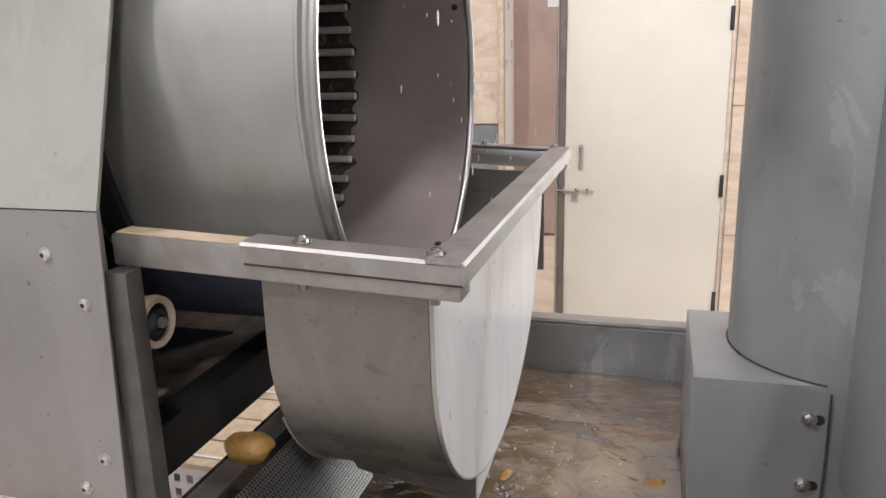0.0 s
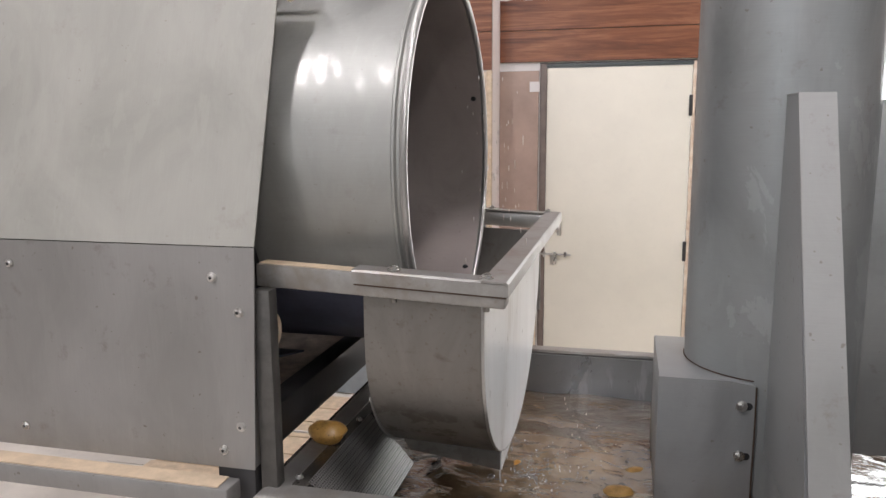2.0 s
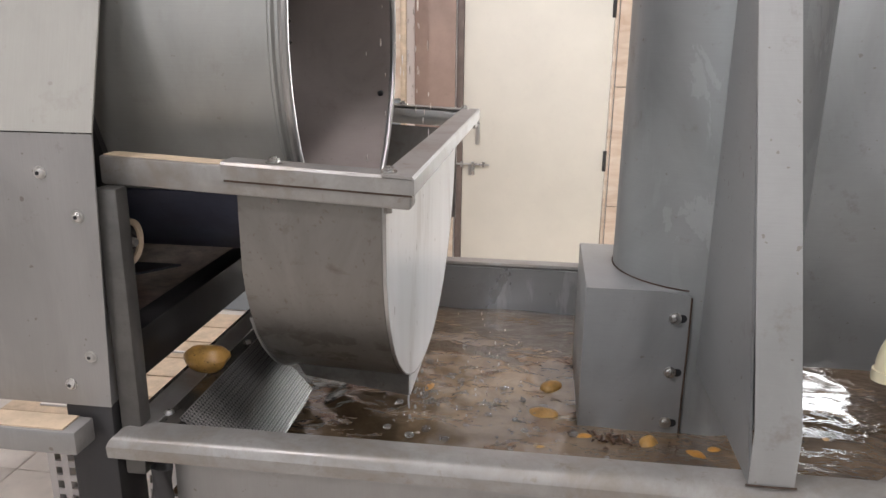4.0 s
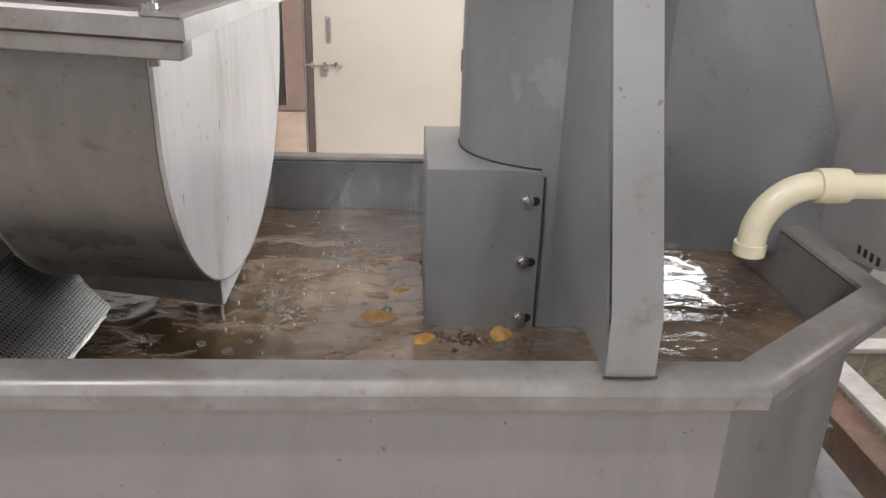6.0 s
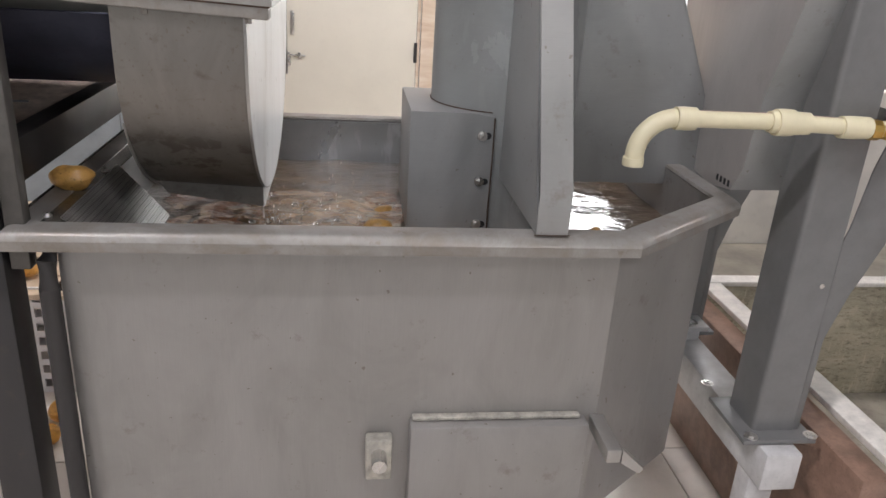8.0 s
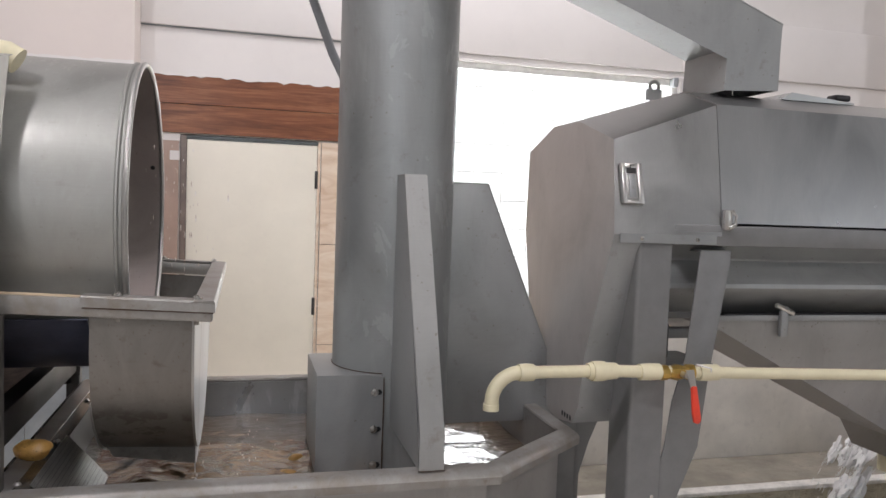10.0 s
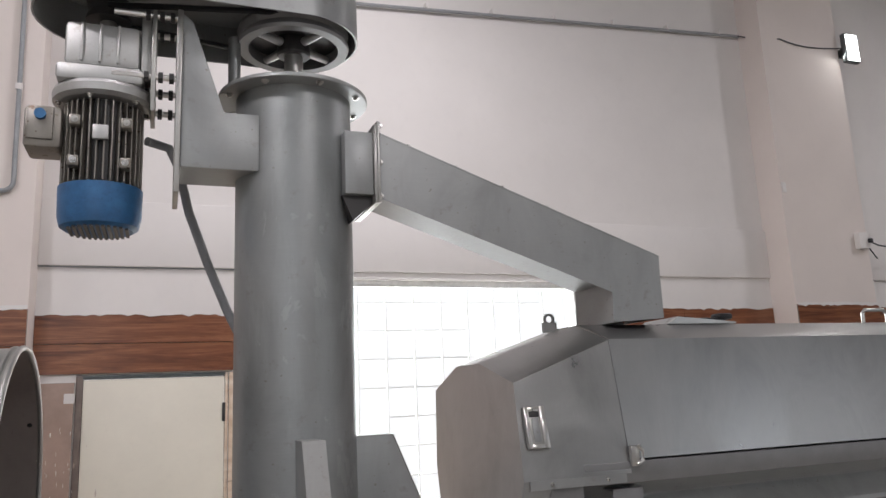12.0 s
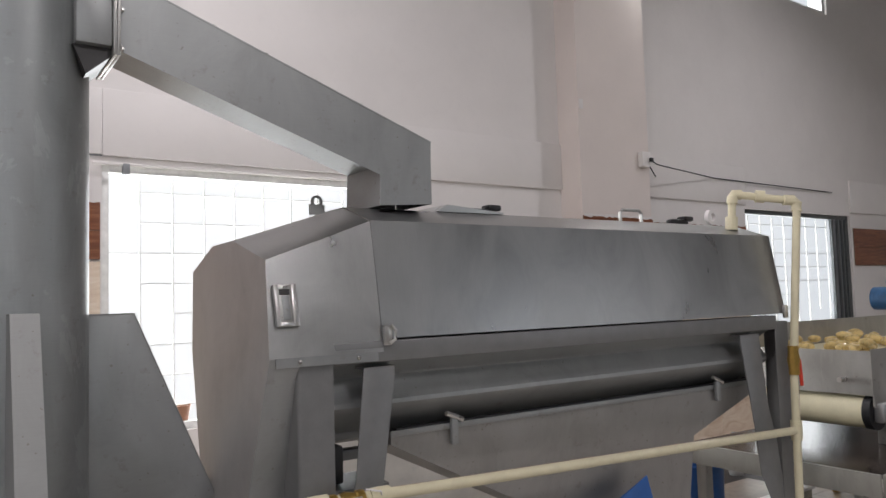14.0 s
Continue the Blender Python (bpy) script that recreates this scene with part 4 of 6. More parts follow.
def tank_parts():
    rim = [(0.0, 1.046), (-0.001, 1.064), (0.003, 1.073), (0.010, 1.079), (0.020, 1.082), (0.052, 1.080), (0.055, 1.074), (0.052, 1.070), (0.020, 1.076), (0.012, 1.072), (0.006, 1.064), (0.004, 1.046), (0.0, 1.046)]
    part("rim", sweep(OUT, rim), RIM, tank, "rolled rim with wet brown marks")
    part("wall", sweep([(-0.405, OUT[0][1]), *OUT[1:4], (-0.405, OUT[4][1])], [(0.050, 1.072), (0.050, 0.42), (0.2, 0.30), (0.204, 0.30), (0.054, 0.424), (0.054, 1.071)]), STEEL_TANK, tank, "sheet walls, smudged")
    # extra sheet over the back wall, paler to carry light reflected off the water
    part("back_sheet", box(-0.38, 0.90, 2.314, 2.3195, 0.80, 1.069), BACK_BRIGHT, tank, "added back sheet with pale runs, brightened for reflected light")
    part("bottom", prism(inset(OUT, 0.19), "z", 0.298, 0.302), STEEL_TANK, tank)
    part("side_flange", box(-0.428, -0.345, 1.412, 2.33, 1.0745, 1.0785), WET_DARK, tank, "wet dark side flange")
    part("slope_sheet", prism([(-0.345, 1.0775), (-0.345, 1.0735), (-0.258, 0.955), (-0.2555, 0.956)], "y", 1.422, 1.758), WET_DARK, tank, "wet steel sheet sloping into the water")
    part("drain_box", box(0.257, 0.612, 1.372, 1.4115, 0.42, 0.684, 0.004), STEEL_TANK, tank, "square outlet box low on the tank")
    part("drain_lid", box(0.262, 0.598, 1.395, 1.4115, 0.685, 0.693, 0.002), TIDE, tank, "limescaled top flange")
    part("drain_arm", box(0.622, 0.652, 1.29, 1.4115, 0.655, 0.685, 0.004), STEEL, tank)
    part("drain_arm", prism([(0.652, 0.685), (0.70, 0.64), (0.69, 0.63), (0.652, 0.655)], "y", 1.29, 1.31), STEEL, tank)
    part("drain_stub", box(0.172, 0.224, 1.378, 1.4115, 0.56, 0.652, 0.005), TIDE, tank)
    part("drain_stub", rod((0.198, 1.378, 0.62), (0.198, 1.34, 0.62), 0.015, seg=8), STEEL_BRIGHT, tank)
    for x in (-0.33, 0.60):
        for y in (1.46, 2.26):
            part("leg", box(x - 0.03, x + 0.03, y - 0.03, y + 0.03, 0.0, 0.42, 0.003), STEEL_DARK, tank)
    part("drain_pipe", tube([(-0.345, 1.425, 1.046), (-0.358, 1.405, 1.04), (-0.364, 1.39, 1.02), (-0.366, 1.388, 0.97), (-0.366, 1.388, 0.3)], 0.0165), STEEL_DARK, tank)
    for p in ((-0.375, 1.445), (-0.362, 1.725), (-0.365, 2.1)):
        rivet((p[0], p[1], 1.0787), (0, 0, 1), 0.008, tank)


tank_parts()


def mesh_mat():
    """A woven wire ramp: crossing bent wires."""
    t = thing("wire_mesh_ramp", -0.28, 1.6, 1.05, "woven steel wire mesh ramp bent into the water", "mesh")

    def height(u):
        return 1.0855 - 0.118 * u + 0.004 * math.sin(u * 3.1)

    x0, x1, y0, y1 = -0.345, -0.254, 1.422, 1.748
    bm = bmesh.new()
    n = 88
    for k in range(n):
        y = y0 + (y1 - y0) * k / (n - 1)
        pts = []
        for i in range(31):
            u = i / 30
            wave = 0.0008 * math.cos(math.pi * (i + k))
            side = 0.0014 * (1 if (i // 2 + k) % 2 else -1)
            pts.append((x0 + (x1 - x0) * u, y + 0.025 * u + side, height(u) + wave))
        tube(pts, 0.00075, 4, bm, False)
    tagged(part("wire_weave", bm, STEEL, t), kind="stuff")
    bm = bmesh.new()
    for i in range(0, 31):
        u = i / 30
        tube([(x0 + (x1 - x0) * u, y0 + (y1 - y0) * k / 8 + 0.025 * u, height(u)) for k in range(9)], 0.0008, 4, bm, False)
    tagged(part("wire_warp", bm, STEEL, t), kind="stuff")
    # added black sheet: puts the dark of the openings behind the wires
    part("backing", shell([(x0 + (x1 - x0) * i / 12, height(i / 12) - 0.003) for i in range(13)], "y", y0 + 0.002, y1 + 0.012, 0.001), BLACK, t, "black sheet added to darken the mesh openings")


mesh_mat()

# ---- water in the tank ----
water = thing("tank_water", 0.27, 1.85, 0.955, "brown muddy wash water with ripples and bubbles", "water", kind="stuff")


def water_surface():
    inside = inset(OUT, 0.055)
    bm = bmesh.new()
    nx, ny = 170, 125
    x0, x1, y0, y1 = -0.375, 0.912, 1.418, 2.318
    grid = []
    for j in range(ny + 1):
        row = []
        for i in range(nx + 1):
            x, y = x0 + (x1 - x0) * i / nx, y0 + (y1 - y0) * j / ny
            lim = 0.655 - 0.03 + (y - 1.418) * (0.313 / 0.248)
            x = min(x, max(lim, 0.6)) if y < 1.66 else x
            d = math.hypot(x + 0.02, y - 1.85)
            ang = math.atan2(y - 1.85, x + 0.02)
            crest = max(0.0, 0.55 + 0.9 * noise.noise(Vector((2.2 * math.cos(ang), 2.2 * math.sin(ang), 7.1))))
            wob = d + 0.03 * noise.noise(Vector((x * 11, y * 11, 9.0)))
            z = 0.004 * math.cos(40 * wob) * math.exp(-3.5 * d) + 0.45 * crest * (0.020 * math.exp(-((wob - 0.085) / 0.022) ** 2) + 0.012 * math.exp(-((wob - 0.165) / 0.03) ** 2))
            z += 0.006 * noise.noise(Vector((x * 7, y * 7, 0.3))) + 0.0016 * noise.noise(Vector((x * 24, y * 24, 1.7)))
            z += 0.0004 * noise.noise(Vector((x * 70, y * 70, 4.0)))
            row.append(bm.verts.new((x, y, 0.957 + z)))
        grid.append(row)
    for j in range(ny):
        for i in range(nx):
            q = (grid[j][i], grid[j][i + 1], grid[j + 1][i + 1], grid[j + 1][i])
            bm.faces.new(q)
    bmesh.ops.remove_doubles(bm, verts=bm.verts, dist=1e-5)
    return part("surface", bm, WATER, water)


water_surface()


def lump(rng, a, b, c, n=18, m=12, rough=0.08):
    """A potato-like body round the origin."""
    bm = bmesh.new()
    bmesh.ops.create_uvsphere(bm, u_segments=n, v_segments=m, radius=1)
    s = rng.random() * 50
    for v in bm.verts:
        k = 1 + rough * noise.noise(v.co * 1.3 + Vector((s, 0, 0))) * 2 + 0.025 * noise.noise(v.co * 4 + Vector((0, s, 0)))
        bend = 0.12 * (v.co.x ** 2 - 0.4)
        v.co = Vector((v.co.x * a * k, v.co.y * b * k, (v.co.z + bend) * c * k))
    return bm


def potato(name, place, size, turn, material, label, group, seed):
    rng = random.Random(seed)
    ob = new(name, solid(name, lump(rng, *size), material))
    ob.matrix_world = pose(*place, *turn)
    return tagged(ob, label, "potato", group)


potato("potato", (-0.385, 1.602, 1.101), (0.041, 0.026, 0.0245), (0, 0, 8), SKIN, "single golden-brown potato lying on the steel flange", "", 3)
FLOATING = []
for k, (x, y, s, c) in enumerate(((0.195, 1.775, 0.030, 1), (0.265, 1.690, 0.026, 1), (0.385, 1.698, 0.028, 1), (0.465, 1.655, 0.022, 1), (0.198, 1.644, 0.016, 1), (0.495, 1.690, 0.020, 1),
                                  (0.695, 1.744, 0.026, 0), (0.774, 1.70, 0.020, 1), (0.852, 1.79, 0.020, 1), (0.728, 1.714, 0.016, 0), (0.222, 1.884, 0.026, 1), (-0.03, 1.84, 0.030, 1))):
    FLOATING.append((potato("potato", (x, y, 0.940), (s * 1.15, s * 0.8, s * 0.85), (0, 0, 40 * k), SKIN_PALE if c and k % 2 else SKIN,
                            "half-sunk wet potato bobbing in the brown water", "floating potatoes", 20 + k), (x, y, 0.940), 40 * k))


def debris():
    rng = random.Random(4)
    d = thing("floating_scraps", 0.30, 1.60, 0.957, "dark peel scraps and straw floating by the box", "debris", kind="stuff")
    bm = bmesh.new()
    for k in range(26):
        x, y = rng.gauss(0.315, 0.032), rng.gauss(1.685, 0.014)
        a = rng.random() * 6.28
        l = 0.002 + 0.007 * rng.random()
        tube([(x - l * math.cos(a), y - l * math.sin(a), 0.958), (x, y, 0.9595 + 0.002 * rng.random()), (x + l * math.cos(a), y + l * math.sin(a), 0.958)], 0.0014 + 0.002 * rng.random(), 5, bm)
    part("scraps", bm, SCRAP, d)
    b = thing("bubbles", 0.1, 1.7, 0.96, "small clear bubbles and foam on the muddy water", "bubbles", kind="stuff")
    bm = bmesh.new()
    for k in range(130):
        x, y = rng.gauss(0.08, 0.12), rng.gauss(1.76, 0.15)
        if x < -0.2 or y < 1.45 or y > 2.25:
            continue
        size = 0.0016 + 0.0062 * rng.random() ** 3
        own = bmesh.new()
        bmesh.ops.create_uvsphere(own, u_segments=10, v_segments=8, radius=size, matrix=Matrix.Translation((x, y, 0.958 + 0.003 * noise.noise(Vector((x * 9, y * 9, 0.3))))) @ Matrix.Diagonal((1.2, 1.0, 0.75, 1)))
        joined(bm, own)
    part("foam", bm, SPRAY, b)


debris()


def drops(name, label, rng, n, spread, size, stretch, origin):
    """A cloud of falling drops round the origin, as one piece."""
    d = thing(name, *origin, label, "water drops", kind="stuff")
    bm = bmesh.new()
    for k in range(n):
        p = Vector(origin) + Vector([rng.gauss(0, s) for s in spread])
        r = size * (0.5 + rng.random())
        own = bmesh.new()
        bmesh.ops.create_uvsphere(own, u_segments=6, v_segments=5, radius=r, matrix=Matrix.Translation(p) @ Matrix.Diagonal((1, 1, stretch * (0.6 + 0.8 * rng.random()), 1)))
        joined(bm, own)
    part("drops", bm, FOAM_MAT, d)
    return d


def stream():
    """The water that runs from the lip, and the splash it makes."""
    rng = random.Random(11)
    s = thing("water_stream", -0.04, 1.78, 1.0, "thin stream and drips running off the lip", "water", kind="stuff")
    bm = bmesh.new()
    tube([(-0.037, 1.644, 1.036), (-0.037, 1.644, 1.025), (-0.036, 1.644, 1.012)], 0.002, 6, bm)
    for y, z in ((1.644, 0.995), (1.72, 1.03), (1.78, 1.02), (1.70, 0.985)):
        own = bmesh.new()
        bmesh.ops.create_uvsphere(own, u_segments=8, v_segments=6, radius=0.0026, matrix=Matrix.Translation((-0.035, y, z)) @ Matrix.Diagonal((1, 1, 1.8, 1)))
        joined(bm, own)
    part("strands", bm, DROPLET, s)
    f = thing("splash_foam", -0.02, 1.86, 0.955, "white splashing foam where the stream lands", "foam", kind="stuff")
    bm = bmesh.new()
    for k in range(200):
        a, d = rng.random() * 6.28, abs(rng.gauss(0, 0.03))
        x, y = 0.0 + d * math.cos(a), 1.77 + 1.9 * d * math.sin(a)
        own = bmesh.new()
        bmesh.ops.create_uvsphere(own, u_segments=7, v_segments=5, radius=0.0006 + 0.0032 * rng.random() ** 4, matrix=Matrix.Translation((x, y, 0.960 + 0.05 * rng.random() ** 2 * math.exp(-d * 18))))
        joined(bm, own)
    for k in range(90):
        a = radians(-70 + 150 * rng.random())
        d = 0.085 + rng.gauss(0, 0.012) + (0.075 if k % 3 == 0 else 0)
        x, y = -0.02 + d * math.cos(a), 1.85 + d * math.sin(a)
        own = bmesh.new()
        bmesh.ops.create_uvsphere(own, u_segments=7, v_segments=5, radius=0.0006 + 0.0026 * rng.random() ** 4, matrix=Matrix.Translation((x, y, 0.966 + 0.02 * rng.random() ** 2)))
        joined(bm, own)
    part("foam", bm, SPRAY, f)
    bm = bmesh.new()
    for k in range(50):
        a, d = rng.random() * 6.28, abs(rng.gauss(0, 0.028))
        x, y = 0.012 + d * math.cos(a), 1.735 + 1.5 * d * math.sin(a)
        size = 0.0014 + 0.0034 * rng.random() ** 2
        own = bmesh.new()
        bmesh.ops.create_icosphere(own, subdivisions=2, radius=size)
        for v in own.verts:
            v.co *= 1 + 0.6 * noise.noise(v.co * 350 + Vector((k * 2.3, 0, 0)))
            v.co = Vector((x + 1.5 * v.co.x, y + v.co.y, 0.960 + 0.45 * v.co.z))
        joined(bm, own)
    part("froth", bm, FROTH, f, "brownish froth")
    return f


FOAM = stream()
RNG = random.Random(7)
FALLS = [drops("falling_drops", "clear drops falling from the drum rim into the hopper", RNG, 26, (0.03, 0.13, 0.09), 0.0012, 5.0, (-0.10, 1.95, 1.62)),
         drops("falling_drops", "clear drops falling from the drum rim into the hopper", RNG, 26, (0.03, 0.12, 0.09), 0.0012, 5.0, (-0.09, 1.90, 1.62))]
SPLASHES = [drops("splash_drops", "drops thrown up from the splashing muddy water", RNG, 22, (0.06, 0.08, 0.05), 0.0011, 2.2, (0.05, 1.85, 1.0)),
            drops("splash_drops", "drops thrown up from the splashing muddy water", RNG, 18, (0.06, 0.09, 0.05), 0.0011, 2.2, (0.02, 1.80, 1.0))]

# ---- the elevator column ----
CX, CY, CR = 0.490, 1.90, 0.1685
column = thing("elevator_column", CX, CY, 0.3, "tall grey stainless steel screw elevator column with drive", "elevator")


def column_parts():
    part("tube", lathe([(CR, 0.33), (CR, 2.736), (CR - 0.004, 2.736), (CR - 0.004, 0.33)], (CX, CY, 0), "z", 96, closed=True), STEEL_TUBE, column, "tall rolled tube with water stains")
    part("top_flange", lathe([(0.0, 2.736), (0.218, 2.736), (0.22, 2.738), (0.22, 2.747), (0.218, 2.749), (0, 2.749)], (CX, CY, 0), "z", 72), STEEL_COL, column)
    for k in range(8):
        a = radians(45 * k + 12)
        p = (CX + 0.196 * math.cos(a), CY + 0.196 * math.sin(a))
        bolt((p[0], p[1], 2.736), (0, 0, -1), 0.009, column)
        bolt((p[0], p[1], 2.749), (0, 0, 1), 0.009, column)
    part("bearing_boss", lathe([(0, 2.749), (0.075, 2.749), (0.075, 2.80), (0.07, 2.806), (0, 2.806)], (CX, CY, 0), "z", 40), STEEL_BRIGHT, column)
    part("bearing_boss", lathe([(0, 2.806), (0.045, 2.806), (0.045, 2.83), (0, 2.83)], (CX, CY, 0), "z", 40), STEEL_BRIGHT, column)
    # base box with bolted flap
    base_box = part("base_box", prism([(0.263, 0.85), (0.263, 1.222), (0.45, 1.222), (0.45, 0.85)], "y", 1.740, 2.035, 0.003), STEEL_COL, column, "folded sheet box round the foot")
    flap = prism([(0.2625, 0.86), (0.2625, 1.2225), (0.395, 1.2225), (0.442, 1.216), (0.442, 0.86)], "y", 1.7345, 1.7385)
    part("flap", flap, STEEL_COL, base_box)
    for z in (1.174, 1.072, 0.973):
        part("slot", rod((0.4305, 1.7344, z), (0.4305, 1.7339, z), 0.0075, seg=20), BLACK, base_box)
        bolt((0.418, 1.7343, z), (0, -1, 0), 0.0085, base_box)
    part("sealant", tube(arc((CX, CY, 1.2235), CR + 0.001, 165, 252, 20, "xy"), 0.0014, 6), SEAM, column, "brown sealant bead")
    # dark line painted in for the gap at the flap's edge
    part("sealant", tube([(0.4425, 1.7335, 1.213), (0.4435, 1.7335, 1.12), (0.4425, 1.7335, 1.02), (0.4435, 1.7335, 0.93)], 0.0016, 6), SEAM, column)
    # front rib
    rib = part("rib_side", prism([(1.375, 1.083), (1.74, 1.083), (1.74, 1.758), (1.637, 1.76)], "x", 0.462, 0.466), STEEL_COL, column, "tapering stiffening rib")
    part("rib_side", prism([(1.375, 1.083), (1.74, 1.083), (1.74, 1.758), (1.637, 1.76)], "x", 0.514, 0.518), STEEL_COL, column)
    part("rib_face", shell([(1.373, 1.083), (1.373, 1.16), (1.636, 1.762), (1.74, 1.762)], "x", 0.461, 0.519, -0.003), STEEL_RIB, column, "pale folded front of the rib")
    part("rust_mark", tube([(0.458, 1.372, 1.0835), (0.49, 1.3705, 1.0835), (0.522, 1.372, 1.0835)], 0.0012, 6), SEAM, column)
    # side rib
    part("rib_side", prism([(0.64, 1.752), (0.77, 1.752), (1.03, 1.13), (1.04, 1.07), (1.04, 1.03), (0.64, 1.03)], "y", 1.895, 1.90, 0.001), STEEL_COL, column, "wide trapezoid stiffening plate")
    part("rib_side", prism([(0.64, 1.752), (0.77, 1.752), (1.03, 1.13), (1.04, 1.07), (1.04, 1.03), (0.64, 1.03)], "y", 1.945, 1.95, 0.001), STEEL_COL, column)
    part("rib_face", prism([(0.64, 1.755), (0.772, 1.755), (1.033, 1.13), (1.043, 1.07), (1.04, 1.07), (1.03, 1.13), (0.77, 1.752), (0.64, 1.752)], "y", 1.894, 1.951), STEEL_COL, column)


column_parts()


def drive():
    # bracket
    outline = [(0.167, 2.485), (0.372, 2.485), (0.372, 2.647), (0.278, 2.647), (0.192, 2.905), (0.167, 2.925)]
    br = part("bracket", prism(outline, "y", 1.775, 1.78, 0.001), STEEL_COL, column, "folded motor bracket")
    part("bracket", prism(outline, "y", 1.945, 1.95, 0.001), STEEL_COL, column)
    part("bracket_floor", box(0.167, 0.36, 1.781, 1.944, 2.485, 2.489), STEEL_COL, column)
    part("mounting_plate", box(0.152, 0.166, 1.765, 1.96, 2.412, 2.932, 0.002), STEEL, column)
    part("tension_plate", box(0.088, 0.100, 1.79, 1.935, 2.64, 2.935, 0.002), STEEL, column)
    for y in (1.80, 1.92):
        for z in (2.92, 2.74, 2.68):
            if y > 1.9 or z != 2.68:
                part("threaded_rod", rod((-0.01, y, z), (0.18, y, z), 0.0085, seg=12), STEEL_BRIGHT, column)
                for x in (0.076, 0.112, 0.14):
                    part("nut", rod((x - 0.006, y, z), (x + 0.006, y, z), 0.016, seg=6), STEEL_DARK, column)
    part("guard_post", rod((0.315, 1.90, 2.755), (0.315, 1.90, 2.93), 0.018, seg=16), STEEL_COL, column)
    # belt guard, open below
    ax, ay, bx, by, r = -0.03, 1.90, CX, CY, 0.195
    ring = [(bx + r * math.cos(radians(a)), by + r * math.sin(radians(a))) for a in range(-94, 87, 9)]
    ring += [(ax + r * math.cos(radians(a)), ay + r * math.sin(radians(a))) for a in range(86, 267, 9)]
    g = bmesh.new()
    n = len(ring)
    lo, hi = [[g.verts.new((x, y, z)) for x, y in ring] for z in (2.937, 3.067)]
    mid = ((ax + bx) / 2, (ay + by) / 2)
    lo2, hi2 = [[g.verts.new((mid[0] + (x - mid[0]) * 0.988, mid[1] + (y - mid[1]) * 0.98, z)) for x, y in ring] for z in (2.937, 3.063)]
    for i in range(n):
        j = (i + 1) % n
        g.faces.new((lo[i], lo[j], hi[j], hi[i]))
        g.faces.new((lo2[i], hi2[i], hi2[j], lo2[j]))
        g.faces.new((lo[i], lo2[i], lo2[j], lo[j]))
    g.faces.new(hi)
    g.faces.new(hi2)
    part("belt_guard", g, STEEL_COL, column, "long rounded belt guard, open below")
    part("small_pulley", lathe([(0, 2.93), (0.06, 2.93), (0.06, 2.94), (0.052, 2.96), (0.06, 2.99), (0, 2.99)], (ax, ay, 0), "z", 32), STEEL_DARK, column)
    for s in (-1, 1):
        part("belt", tube([(ax, ay + s * 0.055, 2.96), (bx, by + s * 0.155, 2.96)], 0.009, 6), BLACK, column)


drive()
pulley = thing("belt_pulley", CX, CY, 2.943, "turning dark cast belt pulley with a bright rim", "pulley")


def pulley_parts():
    part("rim", lathe([(0.135, -0.03), (0.165, -0.03), (0.168, -0.02), (0.158, 0.0), (0.168, 0.02), (0.165, 0.03), (0.135, 0.03)], (CX, CY, 2.943), "z", 64, closed=True), PAINTED, pulley)
    part("web", lathe([(0.03, 0.0), (0.14, 0.0), (0.14, 0.008), (0.03, 0.008)], (CX, CY, 2.948), "z", 48, closed=True), STEEL_DARK, pulley)
    part("hub", lathe([(0, -0.05), (0.045, -0.05), (0.05, -0.045), (0.05, 0.02), (0, 0.02)], (CX, CY, 2.943), "z", 32), STEEL_DARK, pulley)
    part("shaft", rod((CX, CY, 2.80), (CX, CY, 2.95), 0.028, seg=28), STEEL, pulley)
    for k in range(4):
        a = radians(90 * k)
        p, q = Vector((CX, CY, 2.928)), Vector((math.cos(a), math.sin(a), 0))
        part("spoke", rod(p + q * 0.04, p + q * 0.14, 0.014, 0.011, 12), CAST, pulley)


pulley_parts()

MX, MY = -0.03, 1.90
motor = thing("drive_motor", MX, MY, 2.32, "finned grey gear motor with a blue fan cowl", "motor")


